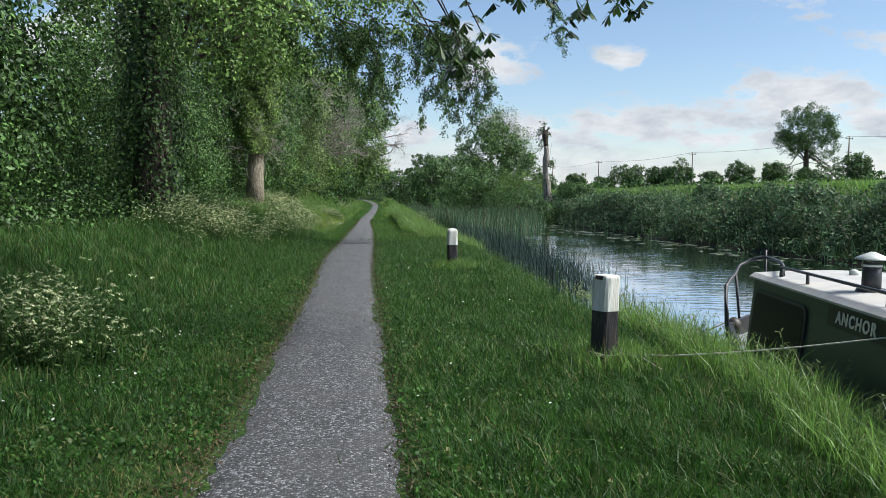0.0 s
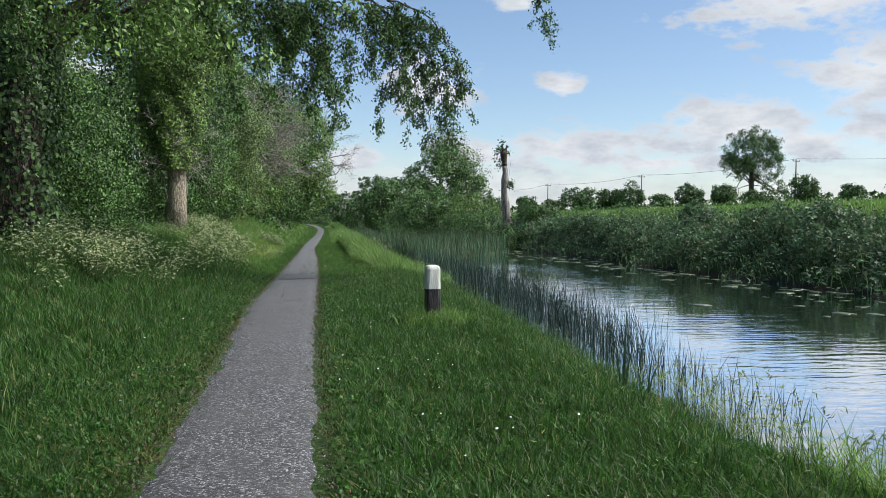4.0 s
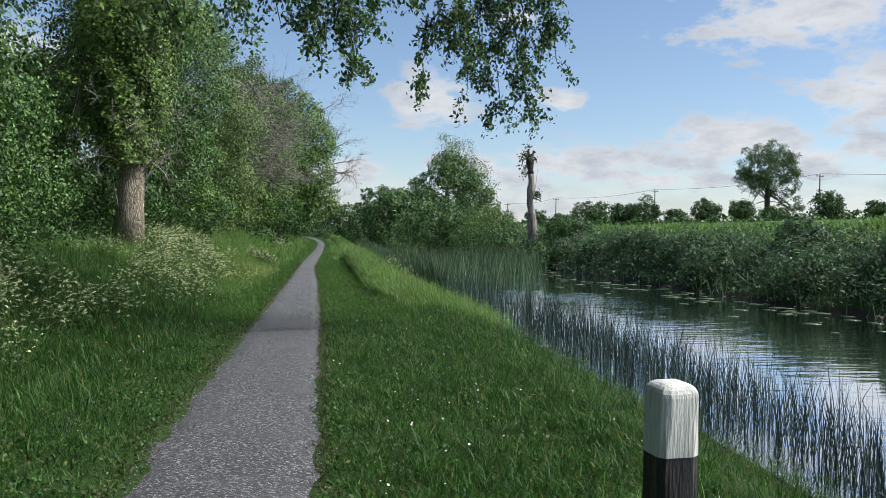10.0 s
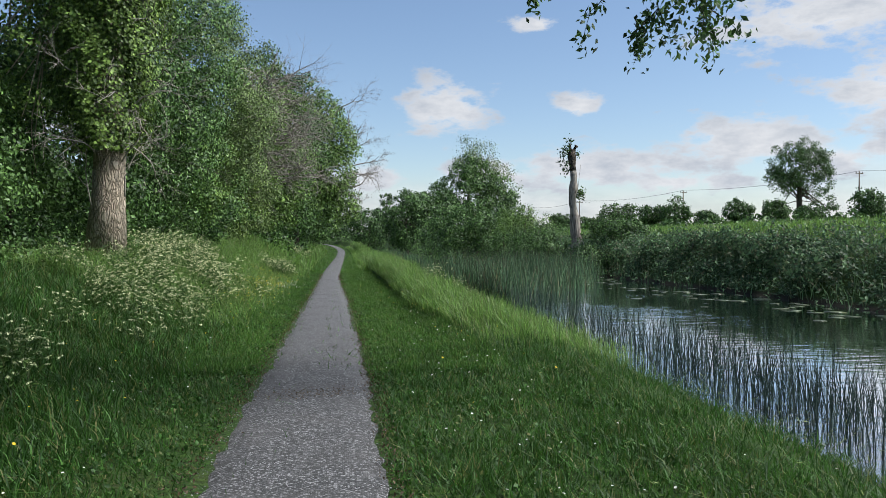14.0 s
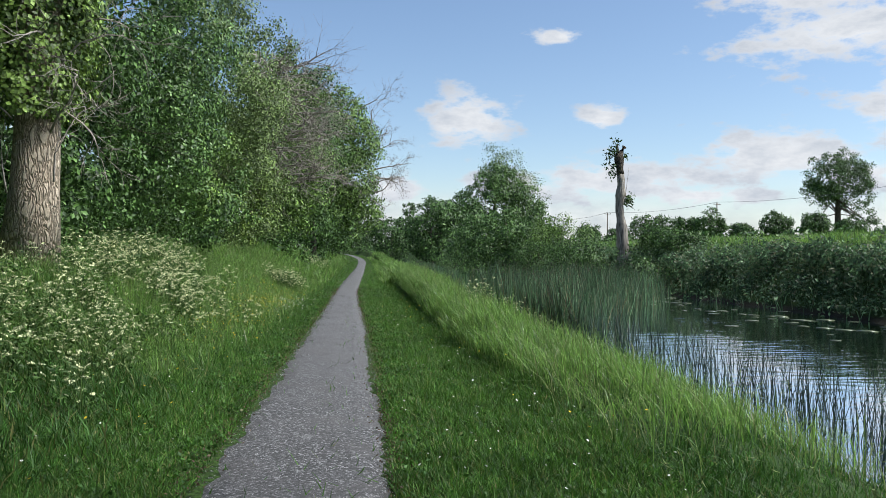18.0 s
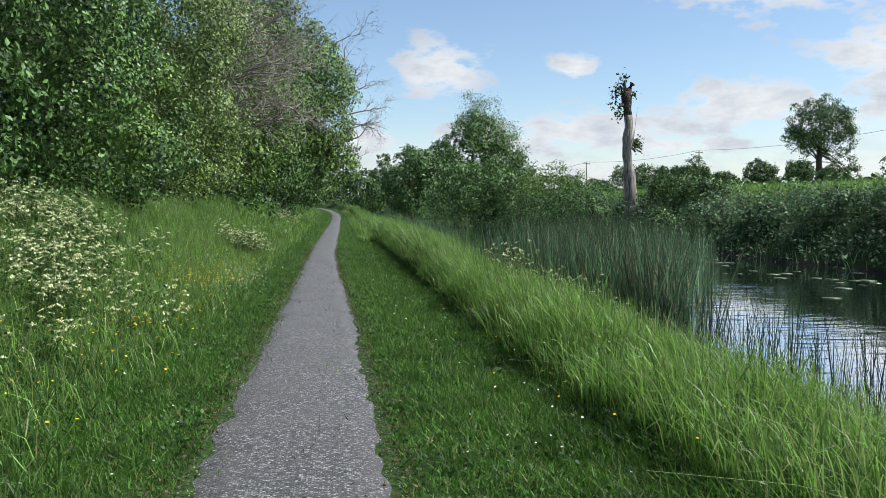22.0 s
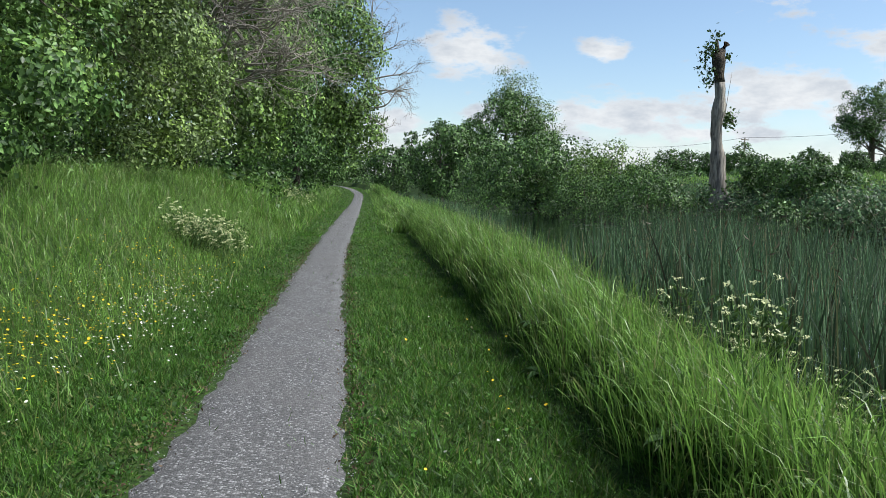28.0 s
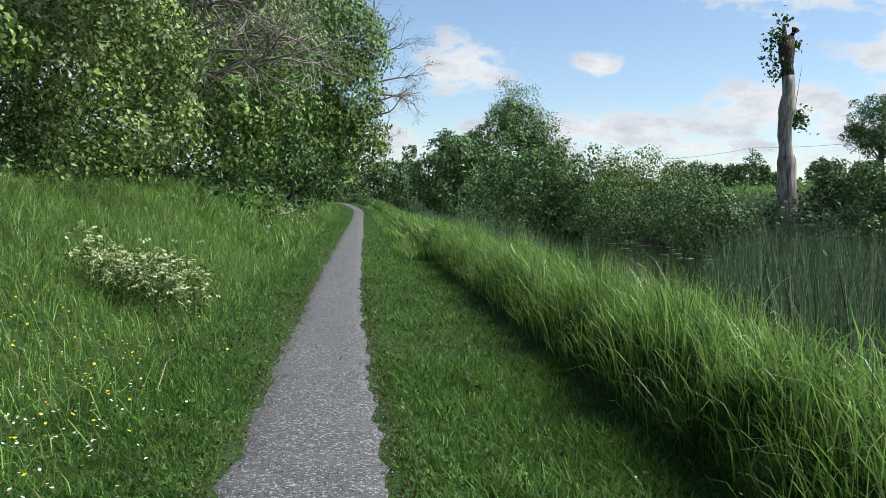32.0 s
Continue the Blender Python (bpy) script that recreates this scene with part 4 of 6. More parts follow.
W_TREES = [
    # label, x, y, ellipsoids, clusters, leaf, material, trunk radius, top
    ("dark shrubby tree in the wood behind the bank", -10.5, 12, [(-10, 12.5, 4.6, 3.0, 4.0, 3.8), (-9.0, 15, 2.4, 2.0, 2.4, 1.8)], 1300, 0.13, M_LEAF_DARK, 0.16, 7.0),
    ("leafy shrub in the wood behind the bank", -10.5, 20, [(-10.5, 20, 4.2, 2.6, 3.4, 3.6), (-9, 17.5, 2.2, 1.8, 2.2, 1.6)], 1100, 0.13, M_LEAF_DARK, 0.14, 6.5),
    ("fresh green thicket of small trees behind the bank", -8.8, 29.5, [(-9.0, 30, 4.4, 2.8, 3.6, 4.0), (-7.8, 31.5, 2.6, 1.5, 2.4, 1.6)], 1500, 0.092, M_SYCAMORE, 0.13, 7.5),
    ("green hazel shrub beside the pale ash", -8.6, 35.5, [(-8.6, 35.5, 3.4, 1.9, 2.2, 2.2), (-7.8, 34.2, 2.2, 1.2, 1.4, 1.2)], 900, 0.092, M_SYCAMORE, 0.10, 4.8),
    ("dense green tree on the bank top", -8.4, 42.5, [(-8.2, 42.5, 6.2, 2.8, 2.8, 5.2), (-7.0, 43, 3.0, 1.6, 2.2, 1.8)], 760, 0.12, M_LEAF_DARK, 0.15, 8.5),
    ("tall dense dark-leaved tree on the bank top", -7.6, 48.0, [(-7.7, 48.5, 8.0, 3.3, 3.4, 5.6), (-6.5, 50, 5.0, 1.9, 2.4, 2.8), (-7.4, 46.0, 3.0, 1.8, 2.0, 1.6), (-5.7, 49.5, 2.9, 1.9, 2.6, 1.7)], 1350, 0.105, M_SYCAMORE, 0.2, 12.0),
    ("green hazel shrub on the bank", -8.0, 53.5, [(-8.0, 54.0, 4.4, 2.4, 2.6, 3.4), (-7.2, 52.6, 2.8, 1.5, 1.5, 1.4)], 520, 0.13, M_LEAF, 0.11, 7.0),
    ("broad hazel with pale green leaves leaning over the bank", -6.6, 57.5, [(-7.2, 57.5, 7.6, 3.6, 3.2, 5.4), (-6.0, 58.5, 4.6, 2.4, 2.4, 2.6), (-5.6, 57.5, 9.0, 2.4, 2.2, 2.6), (-5.0, 57.2, 3.0, 1.8, 2.2, 1.8)], 1150, 0.10, M_LEAF_GREY, 0.22, 12.5),
    ("green sallow shrub on the bank", -7.2, 62.5, [(-7.0, 62.5, 4.0, 2.4, 2.6, 2.8)], 420, 0.13, M_LEAF_LIGHT, 0.1, 6.0),
    ("broad tree over the bank with bare grey branches", -7.0, 69.5, [(-6.4, 70.8, 8.4, 3.9, 3.6, 6.6), (-5.2, 69, 3.6, 2.2, 2.4, 1.8), (-5.0, 71, 10.5, 2.6, 2.4, 3.0)], 1300, 0.17, M_LEAF, 0.24, 11.5),
    ("dark tree over the bank", -6.6, 78.0, [(-5.6, 78, 8.4, 3.9, 3.8, 6.6), (-4.9, 76.5, 4.0, 2.0, 2.0, 2.4)], 1200, 0.2, M_LEAF_DARK, 0.24, 12.0),
    ("tall tree leaning out over the path with bare twigs", -4.6, 87.5, [(-3.4, 88, 8.6, 4.2, 4.2, 6.2), (-1.4, 89, 5.0, 2.6, 3.0, 2.8)], 1400, 0.21, M_LEAF, 0.28, 13.5),
    ("dark distant tree beside the path", -5.5, 101.0, [(-5.0, 101, 5.6, 3.6, 4.2, 5.2)], 420, 0.26, M_LEAF_DARK, 0.24, 10.5),
    ("dark distant tree beside the path", -6.5, 114.0, [(-5.2, 115, 5.4, 4.0, 5.0, 5.0)], 420, 0.28, M_LEAF_DARK, 0.24, 10.5),
    ("dark distant tree beside the path", -8.5, 130.0, [(-6.5, 131, 5.6, 4.5, 6.0, 5.0)], 420, 0.30, M_LEAF_DARK, 0.24, 10.5),
    ("distant tree at the bend of the canal", -9.0, 150.0, [(-7.0, 151, 5.6, 6.0, 6.0, 5.0)], 420, 0.34, M_LEAF, 0.24, 10.5),
    ("dark tree closing the view at the bend", -6.0, 168.0, [(-5.0, 168, 5.0, 5.0, 5.0, 5.5), (-1.0, 172, 3.4, 3.5, 4.0, 3.4), (-4.0, 165, 2.6, 6.0, 3.0, 2.4)], 900, 0.36, M_LEAF_DARK, 0.24, 9.5),
    ("dark tree closing the view at the bend", -13.0, 182.0, [(-12, 182, 5.0, 7.0, 6.0, 6.0)], 420, 0.40, M_LEAF_DARK, 0.24, 10.5),
    ("tree in the wood behind the bank", -15.5, 17.0, [(-15.5, 17, 5.5, 4.5, 5.0, 5.5)], 420, 0.24, M_LEAF_DARK, 0.2, 10.0),
    ("tree in the wood behind the bank", -17.0, 26.0, [(-17, 26, 6.0, 5.0, 5.0, 6.0)], 420, 0.24, M_LEAF_DARK, 0.2, 10.0),
    ("tree in the wood behind the bank", -12.0, 37.5, [(-12, 37.5, 6.5, 3.2, 4.0, 6.0)], 460, 0.20, M_LEAF, 0.2, 10.5),
    ("tree in the wood behind the bank", -14.0, 31.0, [(-14, 31, 5.5, 3.5, 5.0, 5.0)], 200, 0.22, M_LEAF_DARK, 0.2, 10.0),
    ("tree in the wood behind the bank", -15.0, 45.0, [(-15, 45, 6.0, 4.0, 6.0, 5.5)], 200, 0.24, M_LEAF_DARK, 0.2, 11.0),
    ("tree in the wood behind the bank", -14.0, 60.0, [(-14, 60, 6.0, 4.5, 7.0, 5.5)], 200, 0.26, M_LEAF_DARK, 0.2, 11.0),
    ("tree in the wood behind the bank", -13.0, 76.0, [(-13, 76, 6.0, 4.5, 8.0, 5.5)], 200, 0.28, M_LEAF_DARK, 0.2, 11.0),
]
woods = {}
for label, x, y, ells, n, leaf, mat, r, top in W_TREES:
    woods[y] = tree("tree", label, x - (1.9 if 40 < y < 64 else 0), y + (0.8 if 40 < y < 64 else 0), ells, n, 42 if 40 < y < 64 else 17, leaf, mat, r * 0.7, top, spread=0.42, limbs=6, group="trees along the bank", gaps=1.6 if y < 32 or y > 74 else 0.95)
t, g = woods[69.5]
fan = []
for k in range(52):
    f = k / 52
    fan.append(((-6.0 + RNG.uniform(-1.0, 1.8), 65.0 + RNG.normal(0, 0.5), 4.2 + 6.6 * f), (RNG.uniform(-0.2, 1.3), -0.45 + RNG.normal(0, 0.25), RNG.uniform(-0.08, 0.4))))
twigs(t, (-7.0, 69.5, g), fan, 3.0, 0.065, 2, 6, "tangle of bare grey dead branches", -0.01)
t, g = woods[87.5]
twigs(t, (-4.6, 87.5, g), [((-0.6, 88, 9.0), (0.9, 0.0, 0.35)), ((-0.2, 88, 7.0), (0.9, -0.2, 0.1)), ((-0.8, 88, 10.5), (0.7, -0.1, 0.6)), ((0.0, 88, 5.6), (0.9, 0.1, -0.05)), ((-1.6, 87.5, 12.0), (0.5, -0.1, 0.8)), ((0.2, 88, 8.0), (0.9, -0.3, 0.3)), ((0.3, 88, 6.2), (0.8, -0.3, 0.25)), ((-0.2, 87, 9.6), (0.8, -0.4, 0.5)), ((0.4, 88, 7.4), (1.0, -0.1, 0.0))], 3.0, 0.075, 3, 5, "bare grey dead branches", 0.0)

def undergrowth(n, y0, y1, x0, x1, hgt, leaf, mat):
    y = RNG.uniform(y0, y1, n)
    x = RNG.uniform(x0, x1, n) + bend(y)
    top = hgt * (0.6 + 0.5 * wave(x, y, 0.7, 3.0)) * smoothstep(x1 + 0.2, x1 - 1.2, x - bend(y))
    c = on_ground(x, y) + np.stack([0 * x, 0 * x, RNG.random(n) * np.maximum(top, 0.1)], 1)
    p = (c[:, None] + RNG.normal(0, 0.18, (n, 8, 3))).reshape(-1, 3)
    return leaves("undergrowth", p, RNG.uniform(0.6, 1.4, len(p)) * leaf, mat, 0.1, 0.55)


# Dark leaf colour here deepens the shade below the trees.
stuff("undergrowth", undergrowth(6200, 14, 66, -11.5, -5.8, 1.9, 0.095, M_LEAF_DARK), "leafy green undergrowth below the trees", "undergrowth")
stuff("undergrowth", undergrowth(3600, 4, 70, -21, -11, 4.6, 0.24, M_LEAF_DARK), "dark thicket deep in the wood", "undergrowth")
# Dark leaves paint the shaded hollow under the distant trees.
stuff("undergrowth", undergrowth(3400, 64, 200, -13, -3.8, 3.2, 0.26, M_LEAF_DARK), "dark undergrowth below the distant trees", "undergrowth")

# far side of the canal
tree("willow_tree", "bushy grey-green willow at the water across the canal", 12.4, 93.5, [(12.2, 93.5, 2.6, 4.2, 3.2, 2.7), (9.6, 96, 2.1, 3.0, 3.0, 2.4), (14.6, 91, 2.2, 2.6, 2.4, 2.3), (11.6, 92.4, 0.6, 4.4, 2.4, 1.5)], 620, 20, 0.21, M_SYCAMORE, 0.2, 4.2, spread=0.42, group="trees across the canal")
tree("broad_tree", "broad green tree rising above the bushes across the canal", 25.5, 178.0, [(25.4, 178, 11.0, 7.8, 6.0, 7.2), (18.6, 177, 8.0, 5.2, 5.0, 5.0), (32.0, 179, 9.0, 5.2, 5.0, 6.6), (26.5, 178, 15.0, 5.0, 5.0, 4.6), (22.0, 175, 4.5, 9.0, 4.0, 3.6)], 1100, 20, 0.40, M_SYCAMORE, 0.4, 15.0, spread=0.7, limbs=10, group="trees across the canal")
tree("airy_tree", "tall thin-leaved tree with an airy rounded top across the canal", 29.5, 188.0, [(27.8, 188, 19.6, 5.4, 5.0, 4.6), (32.4, 188, 15.6, 5.4, 5.0, 4.4), (35.0, 188, 11.0, 4.4, 4.0, 4.4)], 560, 15, 0.27, M_LEAF_GREY, 0.35, 21.0, spread=1.6, limbs=16, fill=0.05, bare=1, group="trees across the canal")
tree("shrub", "rounded bush across the canal", 7.2, 112.0, [(7.4, 112, 3.6, 3.6, 4.0, 3.8)], 400, 20, 0.27, M_LEAF_DARK, 0.15, 6.5, spread=0.5, category="bush", group="trees across the canal")
tree("shrub", "rounded bush across the canal", 11.0, 120.0, [(11, 120, 3.9, 5.0, 4.0, 4.2)], 400, 20, 0.28, M_LEAF_DARK, 0.15, 6.5, spread=0.5, category="bush", group="trees across the canal")
tree("shrub", "dark low bush at the bend of the canal", 3.6, 140.0, [(3.4, 140, 3.2, 4.5, 4.0, 3.4)], 300, 20, 0.32, M_LEAF_DARK, 0.15, 5.5, spread=0.55, category="bush", group="trees across the canal")
tree("conical_tree", "dark conical tree far along the canal", 9.5, 200.0, [(9.5, 200, 3.8, 4.6, 4.0, 3.6), (9.5, 200, 7.2, 3.2, 3.0, 3.2), (9.5, 200, 10.4, 1.7, 1.7, 2.4)], 480, 20, 0.38, M_LEAF_DARK, 0.2, 11.0, spread=0.5, group="trees across the canal")
for x, y, h, r, mat in [(13.8, 62, 1.4, 1.5, M_LEAF_DARK), (17.0, 66.5, 1.25, 1.8, M_LEAF_DARK), (17.6, 70.2, 1.2, 1.5, M_LEAF_DARK), (13.4, 73.4, 1.9, 2.0, M_LEAF_DARK), (14.6, 78, 2.3, 2.5, M_LEAF_DARK), (13.0, 83, 2.5, 2.4, M_LEAF_DARK), (15.5, 86, 2.8, 3.0, M_LEAF), (9.4, 101, 2.6, 2.8, M_LEAF_DARK)]:
    gg = float(ground_z(x, y))
    tree("shrub", "dark brambly bush on the far canal bank", x, y, [(x, y, gg + h * 0.55, r, r * 1.1, h * 0.75)], 230, 22, 0.125, mat, 0.06, gg + h, spread=0.34, limbs=4, category="bush", group="bushes on the far bank")


for k in range(16):
    y = 17 + 2.9 * k + RNG.uniform(-1, 1)
    x = float(shore_far(y)) + RNG.uniform(0.8, 3.6)
    h, r = RNG.uniform(0.6, 1.15), RNG.uniform(0.9, 1.6)
    gg = float(ground_z(x, y))
    tree("bramble", "low dark bramble clump on the far canal bank", x, y, [(x, y, gg + h * 0.4, r, r * 1.3, h * 0.75)], 100, 18, 0.13, M_BANK, 0.04, gg + h * 0.7, spread=0.26, limbs=3, category="bush", group="brambles on the far bank")


def from_start(az, d):
    return d * math.sin(radians(az)), d * math.cos(radians(az)) + 12.0


for az, d, h, w in [(19.2, 175, 7.2, 5.6), (21.4, 180, 6.6, 4.6), (22.9, 176, 7.8, 5.0), (27.0, 186, 6.8, 4.4), (29.3, 190, 6.4, 4.0), (34.6, 178, 8.6, 4.4), (15.2, 190, 5.6, 3.6), (17.2, 200, 4.2, 4.2), (25.0, 196, 4.0, 4.0), (31.4, 205, 4.0, 4.6), (37.5, 190, 4.2, 4.0), (40.5, 185, 5.2, 4.0), (12.6, 210, 6.8, 5.0)]:
    x, y = from_start(az, d)
    h, w = 0.85 * h, 0.9 * w
    gg = float(ground_z(x, y))
    tree("hedgerow_tree", "dark rounded tree in the far field hedge", x, y, [(x, y, gg + h * 0.40, w * 0.85, w * 0.85, h * 0.50), (x + w * 0.3, y, gg + h * 0.3, w * 0.6, w * 0.6, h * 0.4)], 230, 18, 0.36, M_LEAF_DARK, 0.2, gg + h * 0.8, spread=0.6, limbs=4, group="hedgerow trees")
hz = []
for k in range(2600):
    az, d = RNG.uniform(8, 50), RNG.uniform(158, 164)
    x, y = from_start(az, d)
    hz.append((x, y, float(ground_z(x, y)) + RNG.random() * 1.5 * (0.7 + 0.4 * math.sin(az * 2.3))))
stuff("field_hedge", leaves("field_hedge", np.array(hz), RNG.uniform(0.5, 1.1, len(hz)), M_LEAF_DARK, 0.1, 0.7), "low dark hedge across the far fields", "hedge")
fx, fy = 121.5, 214.0
gg = float(ground_z(fx, fy))
tree("field_tree", "tall solitary tree with an open rounded crown", fx, fy, [(fx, fy, 22.6, 8.8, 8, 7.4), (fx - 4.8, fy, 18.6, 5.0, 5, 4.6), (fx + 4.8, fy, 18.2, 5.0, 5, 4.6), (fx + 6.6, fy, 12.0, 4.2, 4, 3.4), (fx + 8.4, fy, 9.0, 3.8, 4, 2.4), (fx - 6.0, fy, 10.0, 2.6, 3, 2.2)], 900, 18, 0.40, M_LEAF_DARK, 0.75, 22.0, spread=0.8, limbs=16, fill=0.5)

# ---- the dead trunk ----
def snag():
    x, y = 15.05, 70.5
    g = float(ground_z(x, y)) - 0.2
    t = thing("tree_snag", pose(x, y, g), "tall bare dead trunk with a broken top and ivy sprouts", "dead tree")
    H = 7.55 - g
    f = np.linspace(0, 1, 25)
    pts = np.stack([0.42 - 0.42 * f - 0.10 * f ** 2 + 0.09 * np.sin(f * 8 + 0.6) + 0.04 * np.sin(f * 19), 0.06 * np.sin(f * 7), H * f], 1)
    rad = 0.27 + 0.55 * (1 - f) ** 5 - 0.03 * f + 0.035 * np.sin(f * 21) + 0.025 * np.sin(f * 47 + 1)
    part("trunk", tubes("trunk", [(pts[:21], rad[:21])], M_SNAG, 14), None, t, "bare weathered grey wood")
    part("upper_trunk", tubes("upper_trunk", [(pts[20:], rad[20:] * 1.01)], M_BARK, 14), None, t, "dark bark left on the upper trunk")
    top = pts[-1]
    part("broken_stub", tubes("broken_stub", [(np.array([top - [0, 0, 0.35], top + [0.12, 0, 0.1], top + [0.34, 0, 0.45]]), np.array([0.24, 0.2, 0.16])), (np.array([top - [0, 0, 0.3], top + [-0.1, 0, 0.25], top + [-0.12, 0, 0.62]]), np.array([0.16, 0.10, 0.05]))], M_BARK, 8), None, t)
    sprout = [(top + [-0.35, 0, 0.15], 90, 0.16), (top + [-0.6, 0, -0.1], 60, 0.17), (top + [-0.15, 0, 0.75], 40, 0.13), (top + [-0.55, 0, -0.75], 70, 0.2), (top + [-0.45, 0, -1.2], 50, 0.2), (top + [0.3, 0, -0.15], 40, 0.13), (pts[15] + [0.5, 0, 0.1], 120, 0.22), (pts[14] + [0.55, 0, 0.15], 70, 0.2), (pts[3] + [-0.4, -0.3, 0], 260, 0.5), (pts[2] + [0.7, -0.2, 0], 320, 0.55), (pts[4] + [0.55, -0.2, 0], 200, 0.4), (pts[3] + [-0.7, -0.2, -0.3], 260, 0.5)]
    p = np.vstack([np.array(c) + RNG.normal(0, s, (n, 3)) for c, n, s in sprout])
    part("ivy_growth", leaves("ivy_growth", p, RNG.uniform(0.10, 0.2, len(p)), M_IVY, 0.3, 0.7), None, t, "dark ivy sprouting from the dead wood")
    runs = [limb(pts[14] + [0.3, 0, 0.2], (0.1, 0, 1), 2.2, 0.02, 6, 0.0, 0.06), limb(top + [-0.2, 0, 0.4], (-0.1, 0, 1), 0.6, 0.015), limb(top + [-0.55, 0, 0.2], (0, 0, 1), 0.5, 0.012), limb(pts[14] + [0.3, 0, 0.1], (1, 0, 0.3), 0.7, 0.03), limb(pts[6] + [0.3, 0, 0], (0.15, 0, 1), 2.6, 0.025, 6, 0, 0.08)]
    for run in runs:
        part("ivy_stem", tubes("ivy_stem", [run], M_TWIG, 4), None, t)


snag()


# ---- plants of banks and water ----
def bank_cover():
    """Rough leafy growth on the far bank."""
    n = 14000
    y = 8 + 100 * RNG.random(n) ** 1.3
    x = shore_far(y) - 0.15 + 5.6 * RNG.random(n) ** 1.15
    keep = (x < shore_far(y) + 3.6) | (RNG.random(n) < 0.35)
    x, y = x[keep], y[keep]
    n = len(x)
    # Few leaves at the waterline, so the shadow-dark soil shows as the foot.
    keep = (x - shore_far(y) > 0.55 + 0.35 * wave(y, y * 0.3, 1.7)) | (RNG.random(n) < 0.22)
    x, y = x[keep], y[keep]
    n = len(x)
    hum = np.clip(0.45 + 0.75 * wave(x, y, 1.05, 4.0) + 0.5 * wave(x, y, 2.3, 1.0), 0.12, 1.3) * (1 - 0.85 * smoothstep(shore_far(y) + 2.8, shore_far(y) + 4.6, x))
    c = on_ground(x, y) + np.stack([0 * x, 0 * x, hum * RNG.random(n) ** 0.6], 1)
    p = (c[:, None] + RNG.normal(0, 0.15, (n, 7, 3))).reshape(-1, 3)
    return leaves("bank_cover", p, RNG.uniform(0.09, 0.22, len(p)), M_BANK, 0.2, 0.45, np.array([-0.2, -0.2, 0.6]) + 0 * p)


stuff("bank_plants", bank_cover(), "dark nettles and brambles on the far canal bank", "plants")
FAR_W = lambda x, y: 0.45 + 0.55 * smoothstep(shore_far(y) + 2.5, shore_far(y) + 5, x)
x, y = scatter(42000, 14, 24, 8, 110, 0.4)
k = (x > shore_far(y) + 0.1) & (RNG.random(len(x)) < FAR_W(x, y))
x, y = x[k], y[k]
crest = x > shore_far(y) + 3.4 + 0.5 * wave(x, y, 0.8)
for sel, mat, hi, label in ((~crest, M_BANK, 0.9, "rank grass on the far canal bank"), (crest, M_LONG, 0.6, "bright meadow grass on the crest of the far bank")):
    q, w = on_ground(x[sel], y[sel]), sel.sum()
    stuff("bank_grass", blades("bank_grass", q, RNG.uniform(0.35, hi, w), RNG.uniform(0.02, 0.04, w), mat, 0.35, (-0.1, 0), 2), label, "grass")
x, y = scatter(42000, 17.4, 28, 10, 110, 0.3)
stuff("field_grass", blades("field_grass", on_ground(x, y), RNG.uniform(0.2, 0.42, len(x)), RNG.uniform(0.02, 0.045, len(x)), M_LONG, 0.35, (-0.1, 0), 1), "pale green meadow grass on top of the far bank", "grass")

# reeds: a thin fringe on the near edge, then a dense bed that fills half the canal
def reed_mesh(x, y, h, w, mat=None, lean=0.13):
    z = np.minimum(np.maximum(ground_z(x, y), WATER_Z - 0.6), WATER_Z + 0.1)
    return blades("reeds", np.stack([x, y, z], 1), h + (WATER_Z - z), w, mat or M_REED, lean, (-0.05, -0.02), 3, 0.1)


n = 12500
y = RNG.uniform(11.5, 40, n)
off = np.abs(RNG.normal(0, 1, n)) * np.interp(y, [11, 15, 20, 28, 36, 40], [0.2, 0.3, 0.8, 1.05, 0.8, 0.8])
x = shore_near(y) - 0.12 + off
k = RNG.random(n) < np.interp(y, [11, 15, 19, 26, 34, 40], [0.18, 0.25, 0.9, 0.9, 0.35, 0.3]) * (0.65 + 0.5 * wave(y, y * 0.4, 1.1, 2.0))
x, y = x[k], y[k]
stuff("reeds", reed_mesh(x, y, RNG.uniform(0.4, 0.9, len(x)) * np.interp(y, [14, 24, 34], [0.75, 0.9, 1.15]), RNG.uniform(0.007, 0.012, len(x)), M_THIN_REED), "thin dark reeds standing in the canal margin", "reeds")

BED = [(39.3, 3.5, 4.4), (42.0, 3.1, 5.4), (45.0, 3.0, 6.9), (48.0, 3.2, 8.4), (51.0, 3.5, 10.3), (54.0, 4.5, 11.6), (58.0, 6.7, 12.4), (61.0, 8.8, 12.4), (63.0, 10.0, 12.3)]
by, bl, br = np.array(BED).T
n = 16000
y = 39.3 + (63 - 39.3) * RNG.random(n) ** 1.15
f = RNG.random(n)
x = np.interp(y, by, bl) + f * (np.interp(y, by, br) - np.interp(y, by, bl)) + RNG.normal(0, 0.15, n)
k = RNG.random(n) < (0.8 + 0.35 * wave(x, y, 1.3)) * (1 - 0.9 * smoothstep(0.22, 0.6, f) * (1 - smoothstep(45, 52, y))) * (1 - 0.6 * smoothstep(0.45, 0.75, f) * smoothstep(50, 54, y) * (1 - smoothstep(56, 59, y)))
x, y, f = x[k], y[k], f[k]
old = RNG.random(len(x)) < 0.07
